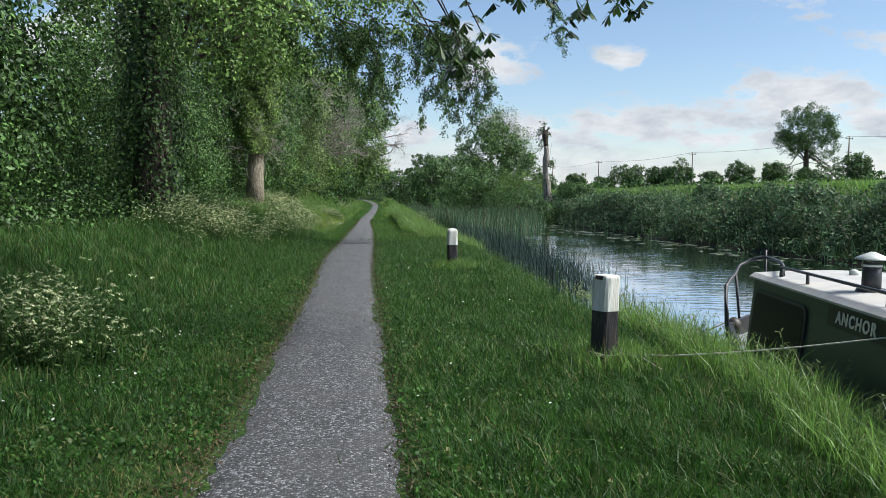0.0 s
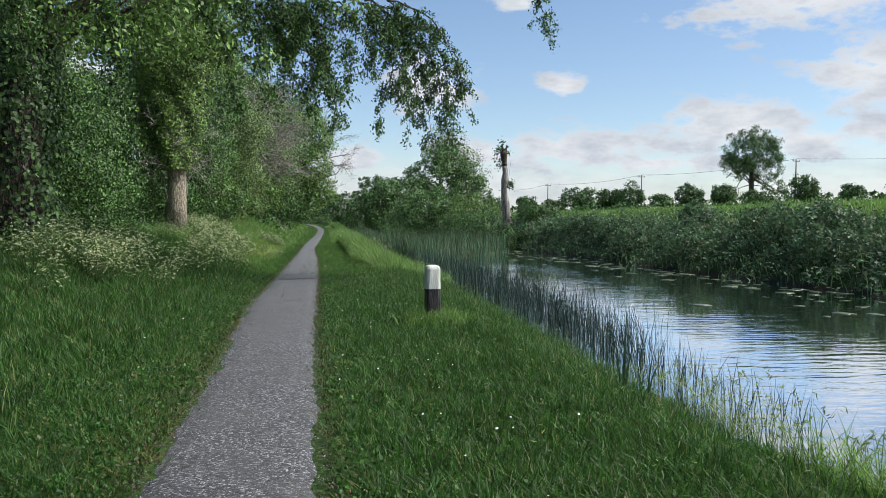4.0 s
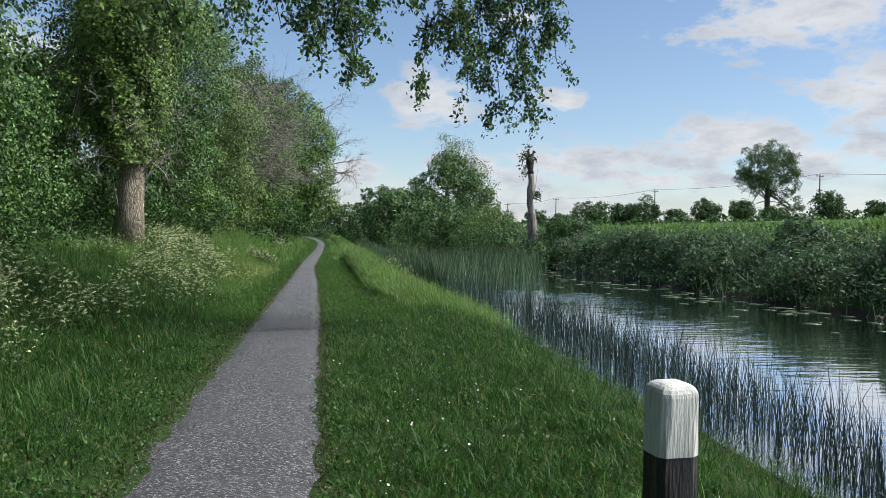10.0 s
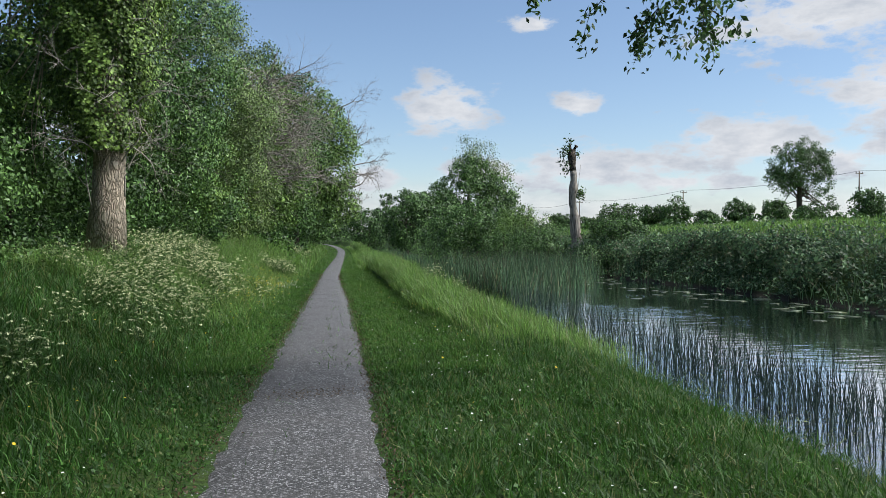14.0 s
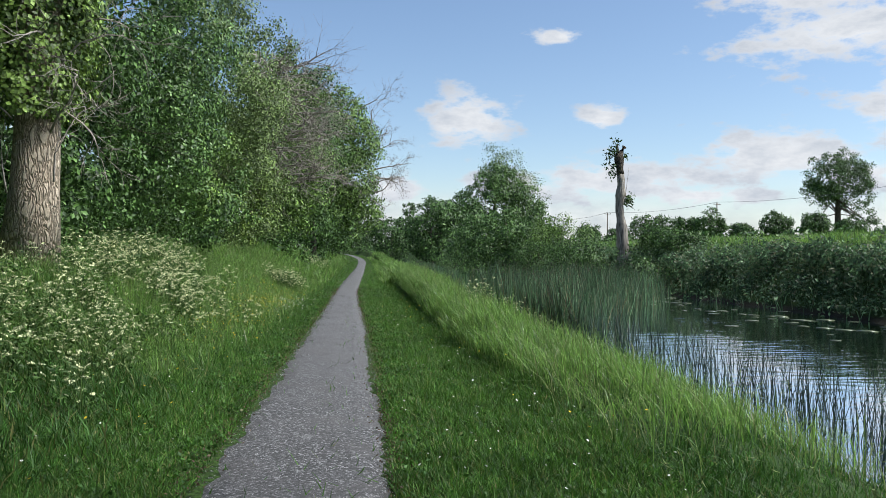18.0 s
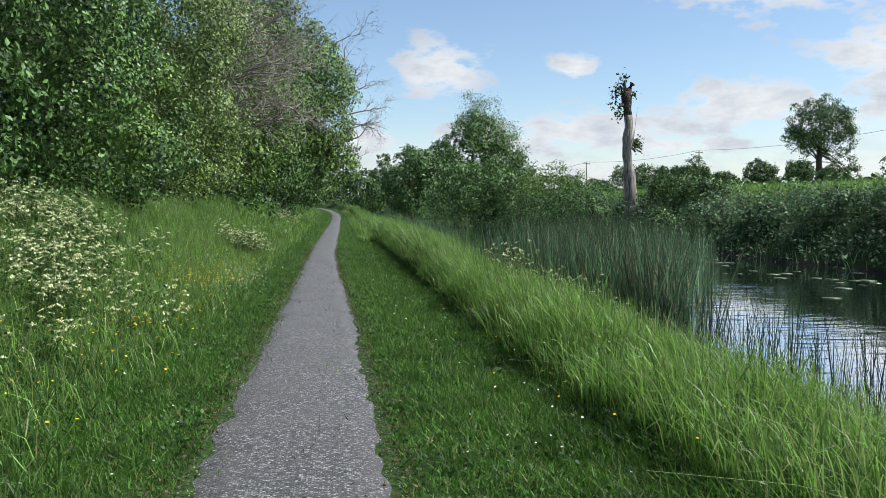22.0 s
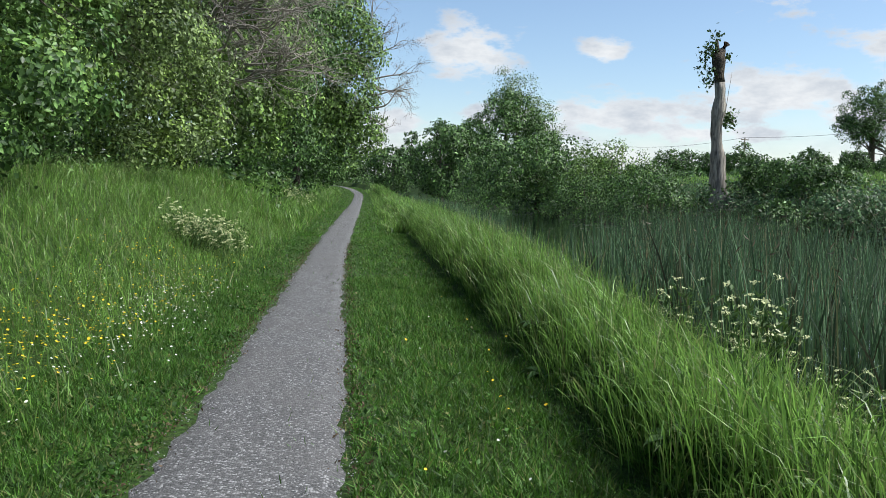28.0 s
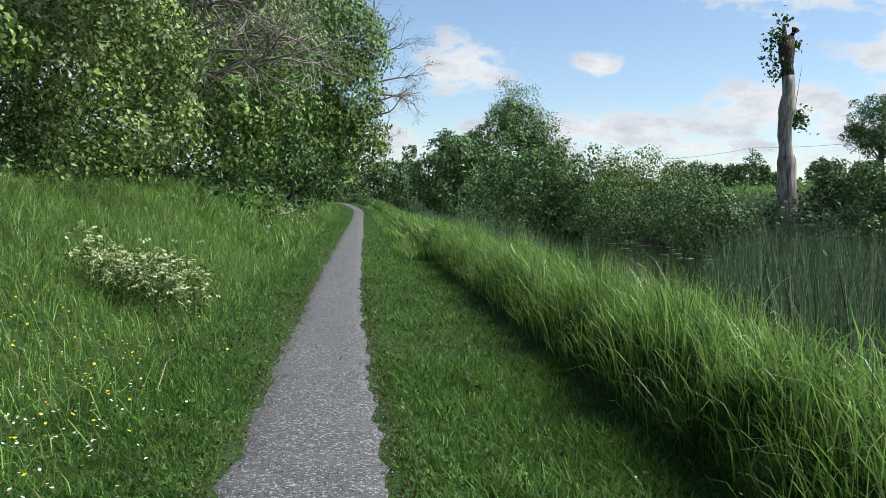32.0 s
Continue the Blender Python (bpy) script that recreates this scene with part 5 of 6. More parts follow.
for sel, mat, lean, label in ((~old, M_REED, 0.13, "dense bed of tall dark green reeds in the canal"), (old, M_OLD_REED, 0.17, "dead brown reed stems leaning among the green reeds")):
    xs_, ys_ = x[sel], y[sel]
    stuff("reed_bed", reed_mesh(xs_, ys_, RNG.uniform(0.7, 1.65, len(xs_)) * (0.95 + 0.25 * wave(xs_, ys_, 1.0)), RNG.uniform(0.011, 0.027, len(xs_)), mat, lean), label, "reeds")
k = RNG.random(len(x)) < 0.035
c = np.stack([x[k], y[k], WATER_Z + RNG.uniform(1.1, 1.6, k.sum())], 1)
stuff("reed_plumes", leaves("reed_plumes", c, RNG.uniform(0.07, 0.13, k.sum()), M_PLUME, -1.4, 0.16), "ragged brown plumes of last year's reeds", "reeds")
y = np.concatenate([RNG.uniform(48, 60, 250), RNG.uniform(62, 120, 4600)])
x = shore_near(y) + bend(y) + np.abs(RNG.normal(0, 0.45, 4850))
stuff("reeds", reed_mesh(x, y, RNG.uniform(0.6, 1.2, len(x)), RNG.uniform(0.02, 0.035, len(x))), "reeds along the distant near bank", "reeds")


# water lilies
def pad_mesh(r, cut):
    a = np.linspace(cut, 2 * np.pi - cut, 15)
    v = np.vstack([[[0, 0, 0.0]], np.stack([r * np.cos(a), r * np.sin(a) * 0.9, 0.002 + 0.003 * np.sin(3 * a)], 1), np.stack([r * 0.98 * np.cos(a), r * 0.88 * np.sin(a), 0 * a - 0.004], 1)])
    k = np.arange(1, 15)
    return raw_mesh("lily_pad", v, np.stack([0 * k, k, k + 1], 1), np.stack([k, k + 15, k + 16, k + 1], 1), M_LILY, True)


PADS = [pad_mesh(0.19, 0.16), pad_mesh(0.26, 0.22), pad_mesh(0.14, 0.2)]
for s in range(300):
    y = 15 + 65 * RNG.random() ** 1.15
    x = float(shore_far(y)) - 0.25 - abs(RNG.normal(0, 1.6)) - (1.2 if 44 < y < 56 and RNG.random() < 0.5 else 0)
    ob = new("lily_pad", PADS[RNG.integers(3)])
    ob.matrix_world = pose(x, y, WATER_Z + 0.006, RNG.normal(0, 0.7), RNG.normal(0, 0.7), RNG.uniform(0, 360)) @ Matrix.Diagonal((*(RNG.uniform(0.5, 1.15),) * 3, 1))
    tagged(ob, "flat olive lily pad floating on dark water", "lily pad", "lily pads")


# cow parsley
def parsley(height, stalks, width, m, head=1.0):
    """A cow parsley plant: branching stems, ferny foliage, and a haze of small flat flower heads."""
    t = thing("cow_parsley", m, "cow parsley with flat cream-white flower heads and ferny leaves", "wildflower", "cow parsley")
    runs, florets = [], []
    for s in range(stalks):
        a, l = RNG.uniform(0, 6.28), RNG.uniform(0.3, 1.0) * width
        h = height * RNG.uniform(0.42, 1.0)
        q = np.array([[l * math.cos(a) * f ** 1.4, l * math.sin(a) * f ** 1.4, h * f] for f in (0, 0.3, 0.6, 0.85)])
        runs.append((q, np.array([0.006, 0.005, 0.004, 0.003])))
        for _ in range(4):
            e = q[-1] + np.array([*RNG.normal(0, 0.12, 2), RNG.uniform(-0.16, 0.14)])
            runs.append((np.array([q[2] * 0.4 + q[3] * 0.6, e]), np.array([0.003, 0.0015])))
            r = RNG.uniform(0.022, 0.038) * head
            k = np.arange(9)
            rr = r * np.sqrt((k + 0.5) / 9)
            tl = RNG.normal(0, 0.35, 2)
            px, py_ = rr * np.cos(k * 2.4), rr * np.sin(k * 2.4)
            florets.append(e + np.stack([px, py_, tl[0] * px + tl[1] * py_ - 5 * rr ** 2], 1))
    tagged(part("stem", tubes("stem", runs, M_PARSLEY, 3), None, t), kind="stuff")
    n = 24 * stalks
    c = np.stack([RNG.normal(0, width * 0.5, n), RNG.normal(0, width * 0.5, n), RNG.uniform(0.05, 0.8, n) * height], 1)
    part("foliage", leaves("foliage", c, RNG.uniform(0.03, 0.09, n), M_PARSLEY, -0.1, 0.35), None, t)
    p = np.vstack(florets)
    sz = RNG.uniform(0.006, 0.011, len(p))[:, None] * head
    d = np.array([[1, 0, 0], [0, 1, 0.2], [-1, 0, 0], [0, -1, 0.2]])
    lift = (RNG.normal(0, 0.6, (len(p), 1, 2)) * d[None, :, :2]).sum(2, keepdims=True)
    tip_ = d[None] + np.concatenate([np.zeros((len(p), 4, 2)), lift], 2)
    v = (p[:, None] + tip_ * sz[:, :, None]).reshape(-1, 3)
    tagged(part("blossom", raw_mesh("blossom", v, None, np.arange(len(p))[:, None] * 4 + np.array([[0, 1, 2, 3]]), M_UMBEL), None, t, "many small flat cream-white flower heads"), kind="stuff")
    return t


KINDS = [parsley(0.85, 11, 0.34, pose(-4.0, 23.0, float(ground_z(-4.0, 23.0)))), parsley(0.7, 9, 0.28, pose(-3.6, 39.0, float(ground_z(-3.6, 39.0)))), parsley(0.95, 12, 0.38, pose(-4.6, 42.0, float(ground_z(-4.6, 42.0))))]
BIG_HEADS = [parsley(0.8, 7, 0.30, pose(-3.5, 37.6, float(ground_z(-3.5, 37.6))), 1.2), parsley(0.9, 6, 0.26, pose(-4.1, 38.4, float(ground_z(-4.1, 38.4))), 1.35)]
THIN_ONES = [parsley(0.85, 4, 0.20, pose(2.5, 42.3, float(ground_z(2.5, 42.3))), 0.95), parsley(0.75, 3, 0.16, pose(2.65, 41.4, float(ground_z(2.65, 41.4))), 0.85)]
SPOTS = [(68, -4.6, 23.0, 0.75, 1.6, 0.95), (12, -3.1, 6.9, 0.35, 0.5, 0.95), (38, -4.4, 39.4, 0.8, 1.7, 0.95), (15, -2.98, 52.0, 0.32, 0.45, 1.0), (28, -4.0, 32.8, 0.6, 2.3, 0.9), (10, -3.4, 76.0, 0.8, 4.0, 1.0), (16, -4.9, 42.4, 0.5, 0.8, 1.0),
         (2, 2.25, 43.6, 0.1, 0.15, 0.95), (4, 2.48, 42.6, 0.1, 0.15, 1.15), (3, 2.62, 41.7, 0.1, 0.15, 1.0), (4, 2.6, 40.2, 0.12, 0.2, 0.85), (4, 2.75, 38.9, 0.12, 0.2, 0.85)]
for n, cx, cy, sx, sy, sc in SPOTS:
    for s in range(n):
        x, y = cx + RNG.normal(0, sx), cy + RNG.normal(0, sy)
        x = min(x, -2.4) if cx < 0 else max(x, 1.6)
        copy_thing(THIN_ONES[s % 2] if cx > 0 else BIG_HEADS[RNG.integers(2)] if cy > 36 else KINDS[RNG.integers(3)], pose(x, y, float(ground_z(x, y)) - 0.03, RNG.normal(0, 5), RNG.normal(0, 5), RNG.uniform(0, 360)) @ Matrix.Diagonal((*(sc * RNG.uniform(0.75, 1.15),) * 3, 1)))


def flowers(name, spots, mat, size, hgt, label):
    """Small open flowers on thin stalks, scattered in patches."""
    p = np.vstack([np.stack([RNG.normal(cx, sx, n), RNG.normal(cy, sy, n)], 1) for n, cx, cy, sx, sy in spots])
    p = p[clear_of_path(p[:, 0], p[:, 1], 0.1)]
    n = len(p)
    c = np.stack([p[:, 0], p[:, 1], ground_z(p[:, 0], p[:, 1]) + hgt * RNG.uniform(0.6, 1.2, n)], 1)
    s = size * RNG.uniform(0.7, 1.2, n)
    a = np.linspace(0, 2 * np.pi, 7)[:-1]
    tiltn = RNG.normal(0, 0.3, (n, 2))
    ring = np.stack([s[:, None] * np.cos(a), s[:, None] * np.sin(a), s[:, None] * (0.25 + tiltn[:, :1] * np.cos(a) + tiltn[:, 1:] * np.sin(a))], -1)
    v = np.concatenate([c[:, None], c[:, None] + ring], 1).reshape(-1, 3)
    b = np.arange(n)[:, None, None] * 7
    f = np.array([[0, 1 + k, 1 + (k + 1) % 6] for k in range(6)])
    return stuff(name, raw_mesh(name, v, (b + f[None]).reshape(-1, 3), None, mat), label, "flowers")


flowers("buttercups", [(330, -2.95, 43.4, 0.4, 1.0), (160, -2.75, 45.5, 0.3, 1.4), (160, -3.0, 48.8, 0.5, 1.2), (280, -2.9, 38.5, 0.4, 1.8), (40, -2.6, 30, 0.6, 4.0), (60, 1.0, 36, 0.5, 6)], M_YELLOW, 0.011, 0.26, "small yellow buttercups in the grass")
flowers("daisies", [(420, -2.65, 46.0, 0.28, 1.8), (90, -2.2, 45.5, 0.3, 2.0), (200, 0.9, 33, 0.6, 6), (120, -2.3, 30, 0.5, 8), (150, 0.9, 18, 0.7, 7), (70, -2.4, 6, 0.5, 2.5)], M_DAISY, 0.0095, 0.14, "small white daisies and clover in the grass")
x, y = scatter(6500, 1.3, 4.2, 4, 60, -0.25)
c = on_ground(x, y) + np.stack([-0.12 + 0 * x, -0.05 + 0 * x, RNG.uniform(0.25, 0.55, len(x)) * np.interp(y, [4, 30, 38], [0.7, 0.8, 1.0])], 1)
lx, ly = scatter(5000, -6.5, -2.3, 31, 64, 0.1)
c = np.vstack([c, on_ground(lx, ly) + np.stack([-0.05 + 0 * lx, -0.12 + 0 * lx, RNG.uniform(0.25, 0.5, len(lx))], 1)])
x = c[:, 0]
stuff("seed_heads", leaves("seed_heads", c, RNG.uniform(0.025, 0.06, len(x)), M_SEED, -0.6, 0.10), "pale drooping grass seed heads", "grass")


# tall flowering grass: thin arching stalks with drooping heads
def seed_stalks(x, y, h, bow_, head=0.07):
    n = len(x)
    root = on_ground(x, y, 0.02)
    way_ = RNG.normal(0, 1, (n, 2)) * 0.5 + np.array(bow_)
    f = np.linspace(0, 1, 6)
    mid = root[:, None] + np.stack([way_[:, :1] * h[:, None] * f ** 2.4, way_[:, 1:] * h[:, None] * f ** 2.4, h[:, None] * (f - 0.22 * f ** 4)], -1)
    ang = RNG.uniform(0, np.pi, n)
    side_ = np.stack([np.cos(ang), np.sin(ang), 0 * ang], 1)[:, None] * (0.0032 * (1.2 - 0.7 * f))[None, :, None]
    v = np.concatenate([mid - side_, mid + side_], 1).reshape(-1, 3)
    k = np.arange(5)
    q = np.arange(n)[:, None, None] * 12 + np.stack([k, k + 1, k + 7, k + 6], 1)[None]
    stuff("flowering_grass", raw_mesh("flowering_grass", v, None, q.reshape(-1, 4), M_SEED), "thin pale stalks of flowering grass", "grass")
    tip = mid[:, -1][:, None] + np.stack([way_[:, :1] * 0.05, way_[:, 1:] * 0.05, 0 * h[:, None]], -1) * np.linspace(-0.4, 1.0, 4)[None, :, None] + RNG.normal(0, 0.012, (n, 4, 3)) - np.array([0, 0, 0.02]) * np.linspace(0, 1.4, 4)[None, :, None]
    tip = tip.reshape(-1, 3)
    stuff("seed_heads", leaves("seed_heads", tip, RNG.uniform(0.5, 1.0, len(tip)) * head, M_SEED, 0.7, 0.22), "drooping feathery heads of flowering grass", "grass")


y = RNG.uniform(3.2, 13.5, 620)
seed_stalks(shore_near(y) - np.abs(RNG.normal(0, 0.35, 620)) - 0.05, y, RNG.uniform(0.4, 0.78, 620), (-0.35, 0.1))
x, y = scatter(800, 1.3, 3.6, 30, 56, 0.2)
seed_stalks(np.minimum(x, shore_near(y) - 0.1), y, RNG.uniform(0.45, 0.8, 800), (-0.4, -0.15), 0.032)
x, y = scatter(1300, -6.2, -2.6, 32, 60, 0.1)
seed_stalks(x, y, RNG.uniform(0.35, 0.65, 1300), (-0.2, -0.4), 0.04)


# dock plants with broad leaves
def dock(x, y, n, size):
    t = thing("dock_plant", pose(x, y, float(ground_z(x, y)) - 0.01), "broad-leaved dark green dock in the shadow of long grass", "plant", "docks")
    for s in range(n):
        a, L = 6.28 * s / n + RNG.normal(0, 0.3), size * RNG.uniform(0.7, 1.1)
        f = np.linspace(0, 1, 7)
        wdt = 0.22 * L * np.sin(np.pi * (0.12 + 0.86 * f)) ** 0.8
        mid = np.stack([L * f * math.cos(a), L * f * math.sin(a), L * (0.75 * f - 0.75 * f ** 2.2)], 1)
        sd = np.array([-math.sin(a), math.cos(a), 0])
        v = np.vstack([mid - wdt[:, None] * sd + [0, 0, 0.02], mid, mid + wdt[:, None] * sd + [0, 0, 0.02]])
        k = np.arange(6)
        part("leaf", raw_mesh("leaf", v, None, np.concatenate([np.stack([k, k + 1, k + 8, k + 7], 1), np.stack([k + 7, k + 8, k + 15, k + 14], 1)]), M_LEAF_DARK, True), None, t)


for x, y in [(1.34, 41.25), (1.42, 41.18), (1.62, 44.49), (1.18, 43.48), (1.33, 44.43), (0.98, 36.6)]:
    dock(x, y, 8, 0.2)


# ---- mooring posts ----
def rounded_post(w, z0, z1, taper, bevel, dome=0.0):
    bm = bmesh.new()
    sec = [(-1, -1), (1, -1), (1, 1), (-1, 1)]
    ring = []
    for cx, cy in sec:
        for k in range(4):
            a = math.atan2(cy, cx) - math.pi / 4 + k * math.pi / 6
            ring.append(((w / 2 - bevel) * cx + bevel * math.cos(a), (w / 2 - bevel) * cy + bevel * math.sin(a)))
    levels = [(z0, 1.0 + taper), ((z0 + z1) / 2, 1.0 + taper / 2)]
    for k in range(6):
        a = k * math.pi / 10
        levels.append((z1 - dome * (1 - math.sin(a)), 1.0 - 2 * dome * (1 - math.cos(a)) / w))
    if not dome:
        levels = levels[:2] + [(z1, 1.0)]
    rows = [[bm.verts.new((px * s + 0.004 * math.sin(9 * zz + 5 * k), py_ * s + 0.004 * math.cos(7 * zz + 3 * k), zz)) for k, (px, py_) in enumerate(ring)] for zz, s in levels]
    for a, b in zip(rows, rows[1:]):
        for k in range(len(ring)):
            bm.faces.new((a[k], a[(k + 1) % len(ring)], b[(k + 1) % len(ring)], b[k]))
    bm.faces.new(rows[-1])
    bm.faces.new(rows[0][::-1])
    return bm


def mooring_post(x, y, h, w, white, m, dome, label):
    g = float(ground_z(x, y))
    t = thing("mooring_post", pose(x, y, g - 0.05) @ m, label, "bollard", "mooring posts")
    part("black_shaft", rounded_post(w, -0.25, h - white + 0.05, 0.06, 0.045), M_BLACK, t, "worn black-painted timber shaft")
    part("white_cap", rounded_post(w + 0.006, h - white + 0.052, h + 0.05, 0.02, 0.05, dome), M_WHITE, t, "chipped white-painted timber top")
    return t


b1 = mooring_post(2.07, 6.95, 0.84, 0.195, 0.33, pose(0, 0, 0, 0, 0.8, 32), 0.03, "black timber mooring post with a white-painted top by the boat")
bm = bmesh.new()
bmesh.ops.create_cube(bm, size=1, matrix=pose(-0.082, -0.005, 0.84 + 0.026) @ Matrix.Diagonal((0.042, 0.085, 0.036, 1)))
part("notch", bm, M_BLACK, b1, "dark rope-worn notch")
bm = bmesh.new()
bmesh.ops.create_cube(bm, size=1, matrix=pose(0.04, -0.14, 0.10, 0, 3, 0) @ Matrix.Diagonal((0.36, 0.05, 0.04, 1)))
bmesh.ops.bevel(bm, geom=bm.edges[:], offset=0.008, segments=1, affect="EDGES")
part("foot_board", bm, M_WOOD, b1, "grey weathered board")
mooring_post(1.62, 17.15, 0.90, 0.215, 0.36, pose(0, 0, 0, 1.0, -1.0, 6), 0.065, "black timber mooring post with a rounded white top in long grass")


# ---- narrowboat ----
M_HULL = surface("black_hull_paint", [(0.3, (0.012, 0.012, 0.012)), (0.7, (0.035, 0.034, 0.033))], scale=5, rough=(0.35, 0.6), bump=0.1, stain=(0.06, 0.045, 0.03))
M_GREEN = surface("dark_green_coach_paint", [(0.3, (0.034, 0.050, 0.040)), (0.7, (0.055, 0.075, 0.060))], scale=4, rough=(0.28, 0.5), bump=0.06, stain=(0.045, 0.05, 0.042))
M_ROOF = surface("matt_cream_roof_paint", [(0.3, (0.34, 0.325, 0.30)), (0.7, (0.43, 0.415, 0.39))], scale=6, rough=(0.55, 0.8), bump=0.1, stain=(0.45, 0.42, 0.37))
M_STEEL = surface("dark_painted_steel", [(0.3, (0.018, 0.018, 0.020)), (0.7, (0.05, 0.048, 0.047))], scale=12, rough=(0.35, 0.6), bump=0.12)
M_COWL = surface("weathered_pale_metal", [(0.3, (0.40, 0.42, 0.38)), (0.7, (0.60, 0.61, 0.57))], scale=14, rough=(0.4, 0.7), bump=0.1, metal=0.2)
M_DECK = surface("worn_grey_deck_paint", [(0.3, (0.15, 0.16, 0.17)), (0.7, (0.25, 0.26, 0.27))], scale=7, rough=(0.4, 0.7), bump=0.15, stain=(0.16, 0.15, 0.13))
M_GLASS, n_ = material("dark_window_glass")
finish(n_, n_.add("ShaderNodeBsdfPrincipled", {"Base Color": (0.008, 0.010, 0.009, 1), "Roughness": 0.45, "Specular IOR Level": 0.12}).outputs[0])
M_LETTER = surface("pale_lettering_paint", [(0.3, (0.50, 0.47, 0.38)), (0.7, (0.68, 0.65, 0.55))], scale=20, bump=0.05)
M_ROPE = surface("pale_mooring_rope", [(0.3, (0.42, 0.40, 0.33)), (0.7, (0.66, 0.64, 0.56))], scale=60, bump=0.6, bump_scale=180)


def slab(points, z0, z1):
    """A prism on a plan outline."""
    bm = bmesh.new()
    lo = [bm.verts.new((px, q, z0)) for px, q in points]
    hi = [bm.verts.new((px, q, z1)) for px, q in points]
    bm.faces.new(hi), bm.faces.new(lo[::-1])
    for k in range(len(points)):
        j = (k + 1) % len(points)
        bm.faces.new((lo[k], lo[j], hi[j], hi[k]))
    return bm


def box(m, sx, sy, sz, bevel=0.0):
    bm = bmesh.new()
    bmesh.ops.create_cube(bm, size=1, matrix=m @ Matrix.Diagonal((sx, sy, sz, 1)))
    if bevel:
        bmesh.ops.bevel(bm, geom=bm.edges[:], offset=bevel, segments=2, affect="EDGES")
    return bm


def narrowboat():
    boat = thing("narrowboat", pose(4.40, 8.75, WATER_Z, 0, 0, -9.0), "dark green narrowboat with a cream roof moored at the bank", "boat")
    L = 7.4
    plan = [(-0.10, -L - 0.8), (0.95, -L - 2.0), (2.0, -L - 0.8), (2.10, 0.3), (1.95, 1.0), (1.55, 1.5), (0.95, 1.7), (0.38, 1.5), (0.0, 1.0), (-0.12, 0.3)]
    part("hull", slab(plan, -0.35, 0.20), M_GREEN, boat, "dark green steel hull")
    part("deck", slab([(px * 0.97 + 0.03, q * 0.985) for px, q in plan], 0.201, 0.23), M_DECK, boat, "worn pale grey well deck")
    rim = [(px, q) for px, q in plan if q > 0.25]
    bm = bmesh.new()
    rows_ = []
    for px, q in rim:
        top_z = 0.30 + 0.15 * min(1.0, max(0.0, (q - 0.3) / 0.9))
        ix, iq = 0.95 + (px - 0.95) * 0.95, q * 0.965
        rows_.append([bm.verts.new(v) for v in ((px, q, 0.19), (px, q, top_z), (ix, iq, top_z), (ix, iq, 0.19))])
    for u, v in zip(rows_, rows_[1:]):
        for k in range(3):
            bm.faces.new((u[k], u[k + 1], v[k + 1], v[k]))
    for u in (rows_[0], rows_[-1]):
        bm.faces.new(u)
    bmesh.ops.recalc_face_normals(bm, faces=bm.faces[:])
    part("gunwale", bm, M_STEEL, boat, "dark raised gunwale round the well deck")
    part("fender", tubes("fender", [(np.array([(0.10, 1.08, 0.26), (0.10, 1.10, 0.32), (0.11, 1.12, 0.42), (0.11, 1.12, 0.47)]), np.array([0.07, 0.10, 0.095, 0.03]))], M_HULL, 12), None, boat, "black rope fender on the deck")
    bm = bmesh.new()
    prof = [(0.0 - 0.08, 0.22), (0.0, 1.11), (0.10, 1.15), (1.80, 1.15), (1.90, 1.11), (1.98, 0.22)]
    a = [bm.verts.new((px, 0.0, z)) for px, z in prof]
    b = [bm.verts.new((px, -L, z)) for px, z in prof]
    bm.faces.new(a[::-1]), bm.faces.new(b)
    for k in range(len(prof) - 1):
        bm.faces.new((a[k], a[k + 1], b[k + 1], b[k]))
    part("cabin", bm, M_GREEN, boat, "dark green painted cabin sides")
    bm = bmesh.new()
    top = [(-0.04, 1.125), (0.02, 1.165), (0.5, 1.20), (0.95, 1.21), (1.4, 1.20), (1.88, 1.165), (1.94, 1.125)]
    a = [bm.verts.new((px, 0.08, z)) for px, z in top] + [bm.verts.new((px, 0.08, z - 0.02)) for px, z in top[::-1]]
    b = [bm.verts.new((px, -L - 0.03, z)) for px, z in top] + [bm.verts.new((px, -L - 0.03, z - 0.02)) for px, z in top[::-1]]
    bm.faces.new(a[::-1]), bm.faces.new(b)
    for k in range(len(a)):
        j = (k + 1) % len(a)
        bm.faces.new((a[k], a[j], b[j], b[k]))
    part("roof", bm, M_ROOF, boat, "matt cream roof")
    side = lambda y, z: pose(-0.06 + 0.06 * (z - 0.45) / 0.61, y, z, 0, 5.6, 0)
    def panel(y0, y1, z0, z1, r, out, thick):
        bm = bmesh.new()
        ring = [(cy + r * math.cos(a), cz + r * math.sin(a)) for cy, cz, a0 in ((y1 - r, z1 - r, 0), (y0 + r, z1 - r, 90), (y0 + r, z0 + r, 180), (y1 - r, z0 + r, 270)) for a in [radians(a0 + 15 * k) for k in range(7)]]
        lo, hi = [[bm.verts.new((-0.105 + 0.095 * (z - 0.16) + o, y, z)) for y, z in ring] for o in (-out, -out - thick)]
        bm.faces.new(hi), bm.faces.new(lo[::-1])
        for k in range(len(ring)):
            j = (k + 1) % len(ring)
            bm.faces.new((lo[k], lo[j], hi[j], hi[k]))
        bmesh.ops.recalc_face_normals(bm, faces=bm.faces[:])
        return bm

    w = part("side_hatch", panel(-1.66, -0.14, 0.27, 1.00, 0.13, -0.006, 0.014), M_STEEL, boat, "thin raised rounded panel rim")
    part("panel_recess", panel(-1.62, -0.18, 0.31, 0.965, 0.11, 0.010, 0.004), M_GLASS, w, "dark rounded cabin panel")
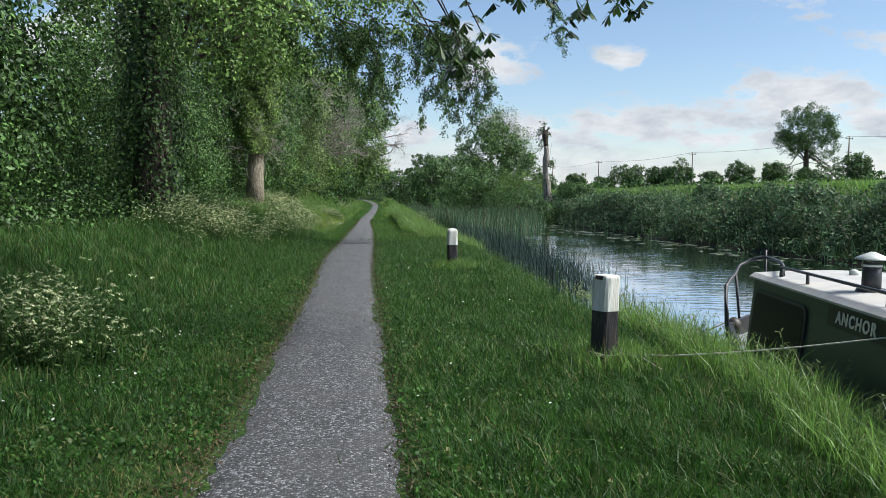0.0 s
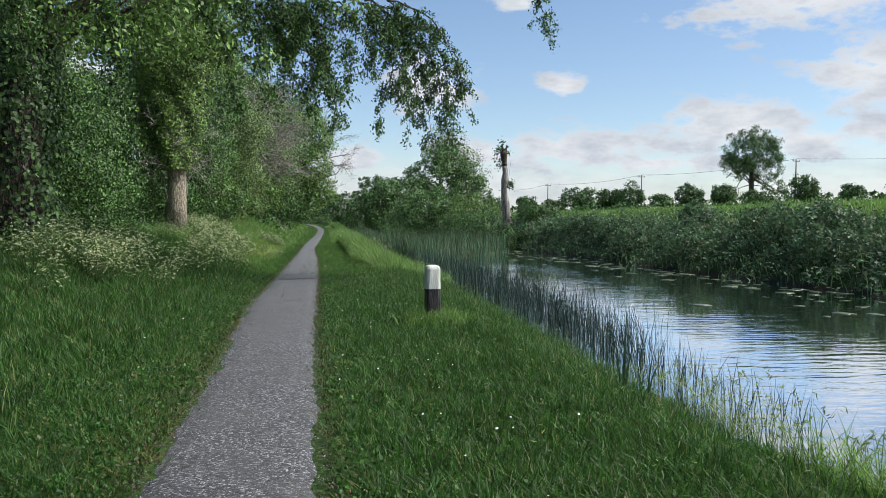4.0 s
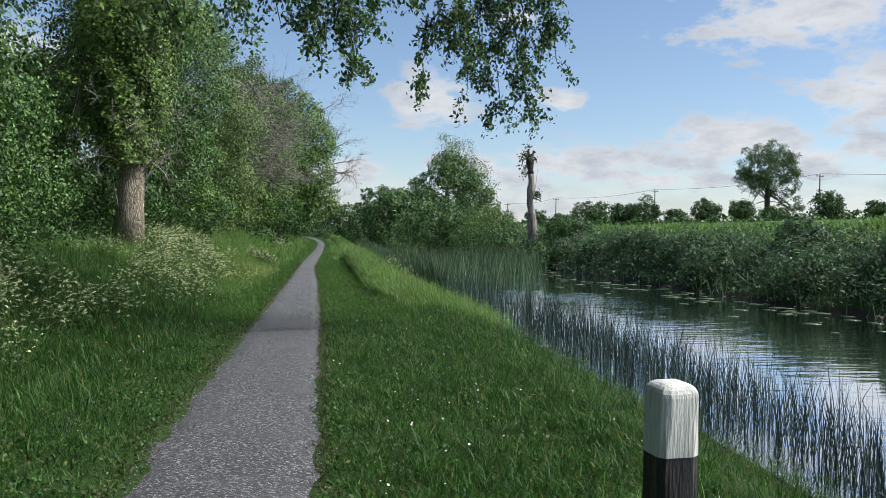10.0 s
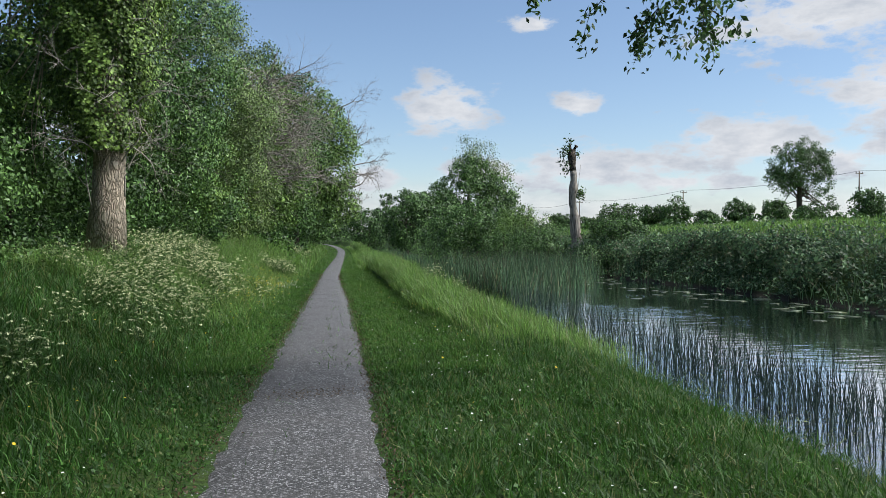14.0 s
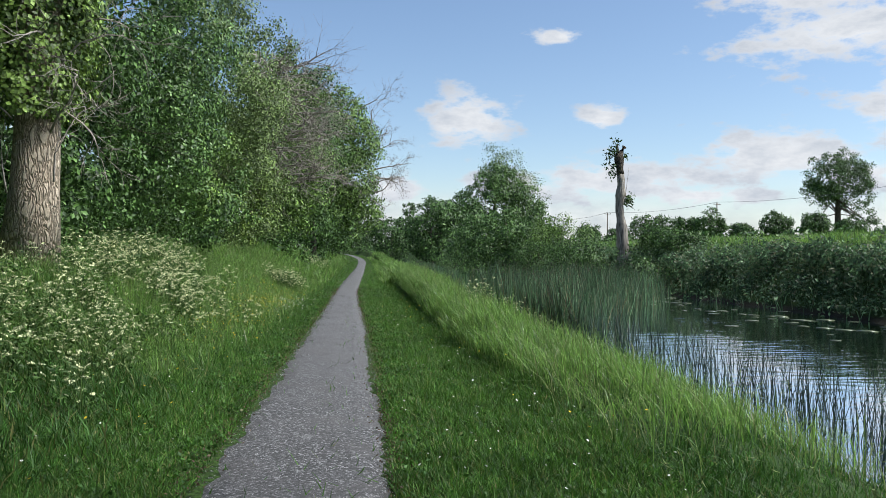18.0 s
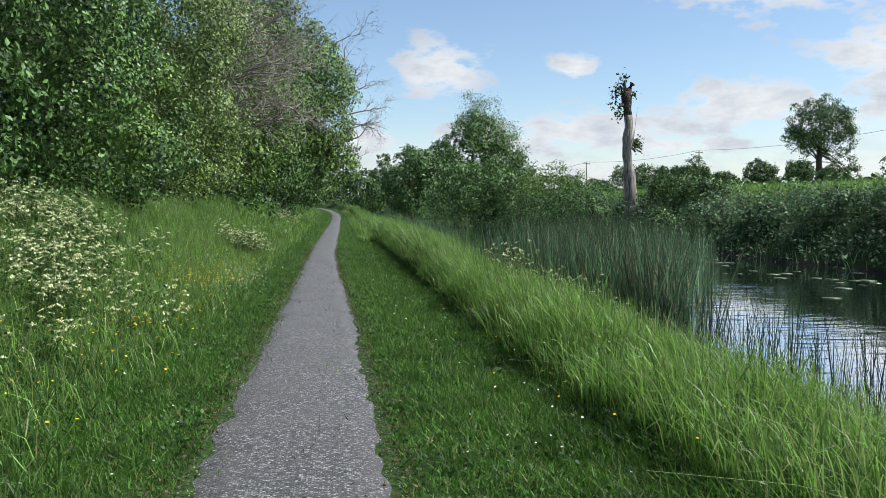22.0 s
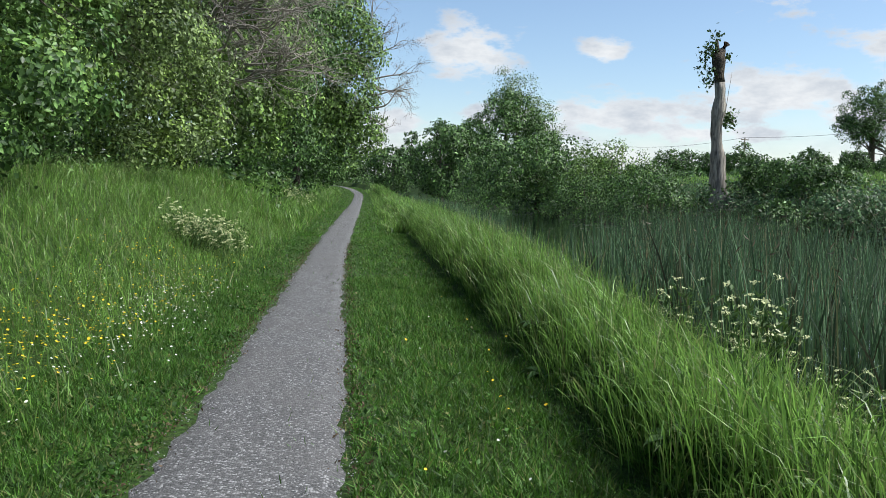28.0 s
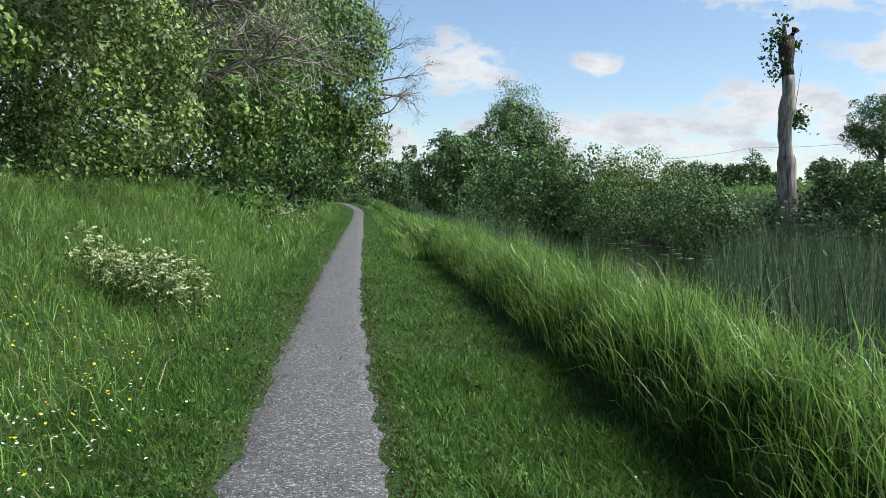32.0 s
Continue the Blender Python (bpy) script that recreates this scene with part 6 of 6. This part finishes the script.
    sign = part("name_board", box(side(-2.66, 0.99), 0.012, 1.15, 0.20, 0.005), M_HULL, boat, "black name board")
    txt = bpy.data.curves.new("boat_name", "FONT")
    txt.body, txt.size, txt.extrude, txt.align_x, txt.align_y, txt.space_character = "ANCHOR", 0.15, 0.003, "CENTER", "CENTER", 1.25
    txt.offset = 0.004
    holder = new("text_shape", txt)
    dg = bpy.context.evaluated_depsgraph_get()
    me = bpy.data.meshes.new_from_object(holder.evaluated_get(dg))
    bpy.data.objects.remove(holder)
    me.materials.append(M_LETTER)
    lt = part("letters", me, None, sign, "pale painted letters")
    lt.matrix_local = pose(-0.022, -2.66, 0.99, 90, 0, -90) @ pose(0, 0, 0, -5.6, 0, 0)
    # chimney with a coolie cap
    ch = part("chimney", tubes("chimney", [(np.array([(0.42, -1.95, 1.17), (0.42, -1.95, 1.22)]), np.array([0.14, 0.12])), (np.array([(0.42, -1.95, 1.15), (0.42, -1.95, 1.46)]), np.array([0.085, 0.08]))], M_STEEL, 20), None, boat, "black stove chimney")
    part("cap", tubes("cap", [(np.array([(0.42, -1.95, 1.485), (0.42, -1.95, 1.50), (0.42, -1.95, 1.555)]), np.array([0.15, 0.145, 0.02]))], M_COWL, 20), None, ch, "pale conical metal cap")
    part("band", tubes("band", [(np.array([(0.42, -1.95, 1.42), (0.42, -1.95, 1.44)]), np.array([0.087, 0.087]))], M_COWL, 20), None, ch)
    for k in range(3):
        q = 2.1 * k
        part("strut", tubes("strut", [(np.array([(0.42 + 0.07 * math.cos(q), -1.95 + 0.07 * math.sin(q), 1.45), (0.42 + 0.09 * math.cos(q), -1.95 + 0.09 * math.sin(q), 1.49)]), np.array([0.006, 0.006]))], M_STEEL, 5), None, ch)
    rail = [(0.12, -L, 1.28), (0.12, -4, 1.28), (0.12, -2, 1.28), (0.12, -0.5, 1.28)]
    hr = part("handrail", tubes("handrail", [(np.array(rail), np.full(4, 0.016))], M_STEEL, 8), None, boat, "dark roof handrail")
    for y in (-0.52, -1.25, -2.9, -4.6, -6.3):
        part("stanchion", tubes("stanchion", [(np.array([(0.12, y, 1.16), (0.12, y, 1.285)]), np.array([0.02, 0.016]))], M_STEEL, 8), None, hr)
    arc = [(0.14, -0.5, 1.28), (0.36, 0.2, 1.28), (0.55, 1.0, 1.26), (0.64, 1.60, 1.24), (0.50, 1.72, 1.20), (0.30, 1.62, 1.12), (0.17, 1.34, 1.03), (0.06, 1.16, 0.98), (-0.03, 1.04, 0.90), (-0.06, 0.92, 0.76), (-0.07, 0.80, 0.55), (-0.08, 0.74, 0.25)]
    sr = part("stern_rail", tubes("stern_rail", [(np.array(arc), np.full(len(arc), 0.021))], M_STEEL, 8), None, boat, "curved worn steel rail round the deck")
    for top_, foot in (((0.64, 1.60, 1.34), (0.66, 1.60, 0.43)), ((0.17, 1.33, 1.03), (0.23, 1.30, 0.43)), ((-0.04, 1.04, 0.92), (-0.02, 1.02, 0.33))):
        part("rail_post", tubes("rail_post", [(np.array([top_, foot]), np.full(2, 0.018))], M_STEEL, 8), None, sr)
    part("rail_foot", tubes("rail_foot", [(np.array([(0.15, -0.45, 1.16), (0.15, -0.45, 1.29)]), np.array([0.034, 0.024]))], M_STEEL, 8), None, sr)
    for px, q in [(0.6, -3.4), (0.6, -5.2), (0.9, -0.5)]:
        part("roof_vent", tubes("roof_vent", [(np.array([(px, q, 1.19), (px, q, 1.25), (px, q, 1.27)]), np.array([0.05, 0.055, 0.02]))], M_COWL, 14), None, boat)


narrowboat()
rp = [Vector((2.62, 6.75, 0.10)), Vector((3.86, 5.45, 0.51))]
run = np.array([rp[0].lerp(rp[1], f) - Vector((0, 0, 0.02 * math.sin(math.pi * f))) for f in np.linspace(0, 1, 12)])
rope = part("mooring_rope", tubes("mooring_rope", [(run, np.full(12, 0.0065))], M_ROPE, 8))
tagged(rope, "taut pale mooring rope from the boat to the grass", "rope")
coil = []
for k in range(2):
    q = np.array([(2.07 + (0.15 + 0.012 * k) * math.cos(f), 6.95 + (0.15 + 0.012 * k) * math.sin(f), 0.075 + 0.028 * k + 0.012 * math.sin(2 * f + k)) for f in np.linspace(0, 6.283, 28)])
    coil.append((q, np.full(28, 0.0075)))
tail = np.array([(2.2, 6.86, 0.09), (2.34, 6.72, 0.10), (2.42, 6.60, 0.05), (2.46, 6.50, 0.03)])
coil += [(tail, np.full(4, 0.007)), (np.array([(2.22, 6.9, 0.09), (2.42, 6.85, 0.09), (2.62, 6.75, 0.10)]), np.full(3, 0.007))]
tagged(part("rope_coil", tubes("rope_coil", coil, M_TWIG, 6)), "dirty mooring rope wound round the foot of the post", "rope")
bow = np.array([Vector((3.3, 9.0, -0.10)).lerp(Vector((4.64, 9.84, -0.06)), f) - Vector((0, 0, 0.10 * math.sin(math.pi * f))) for f in np.linspace(0, 1, 12)])
tagged(part("mooring_rope", tubes("mooring_rope", [(bow, np.full(12, 0.009))], M_WOOD, 6)), "dark wet mooring rope from the boat's end to the bank", "rope")
iris = thing("flag_iris", pose(3.0, 12.9, float(ground_z(3.0, 12.9)) - 0.03), "tall sword-shaped flag iris leaves at the water's edge", "plant")
for lx, ly, top_, wide, bend_ in [(0.0, 0.0, 0.84, 0.016, 0.02), (0.03, 0.02, 0.50, 0.011, 0.08), (-0.03, 0.02, 0.46, 0.010, -0.08), (0.22, -0.10, 0.42, 0.010, 0.05), (0.25, -0.07, 0.34, 0.009, 0.12)]:
    f = np.linspace(0, 1, 8)
    mid = np.stack([lx + bend_ * f ** 2, ly + 0 * f, top_ * f], 1)
    half = (wide * (1 - f ** 3))[:, None] * np.array([[0.94, -0.34, 0.0]])
    v = np.concatenate([mid - half, mid + np.array([[0.0, 0.008, 0.0]]), mid + half])
    k = np.arange(7)
    q = np.concatenate([np.stack([k, k + 8, k + 9, k + 1], 1), np.stack([k + 8, k + 16, k + 17, k + 9], 1)])
    part("sword_leaf", raw_mesh("sword_leaf", v, None, q, M_REED), None, iris)


# ---- poles and wires across the fields ----
def utility_pole(x, y, h):
    g = float(ground_z(x, y))
    t = thing("utility_pole", pose(x, y, g - 0.3, 0, 0, 20), "distant wooden utility pole with a crossarm", "utility pole", "utility poles")
    part("pole", tubes("pole", [(np.array([(0, 0, 0), (0, 0, h + 0.3)]), np.array([0.17, 0.12]))], M_WOOD, 8), None, t)
    part("crossarm", box(pose(0, 0, h - 0.1), 2.2, 0.13, 0.15), M_WOOD, t)
    for k in (-0.95, 0, 0.95):
        part("insulator", tubes("insulator", [(np.array([(k, 0, h - 0.02), (k, 0, h + 0.25)]), np.array([0.07, 0.04]))], M_STEEL, 6), None, t)
    return Vector((x, y, g + h + 0.1))


tops = [utility_pole(*from_start(az, d), h) for az, d, h in ((34.1, 178, 9.2), (23.6, 205, 8.6), (16.7, 235, 8.4), (13.2, 262, 8.2))]
for a, b in zip(tops, tops[1:]):
    run = np.array([a.lerp(b, f) - Vector((0, 0, 3.6 * f * (1 - f))) for f in np.linspace(0, 1, 14)])
    tagged(part("overhead_wire", tubes("overhead_wire", [(run, np.full(14, 0.03))], M_STEEL, 4)), "thin dark overhead wire between distant poles", "wire", "overhead wires")
a = tops[0]
run = np.array([a.lerp(a + Vector((70, -30, 1.5)), f) - Vector((0, 0, 3 * f * (1 - f))) for f in np.linspace(0, 1, 14)])
tagged(part("overhead_wire", tubes("overhead_wire", [(run, np.full(14, 0.03))], M_STEEL, 4)), "thin dark overhead wire between distant poles", "wire", "overhead wires")
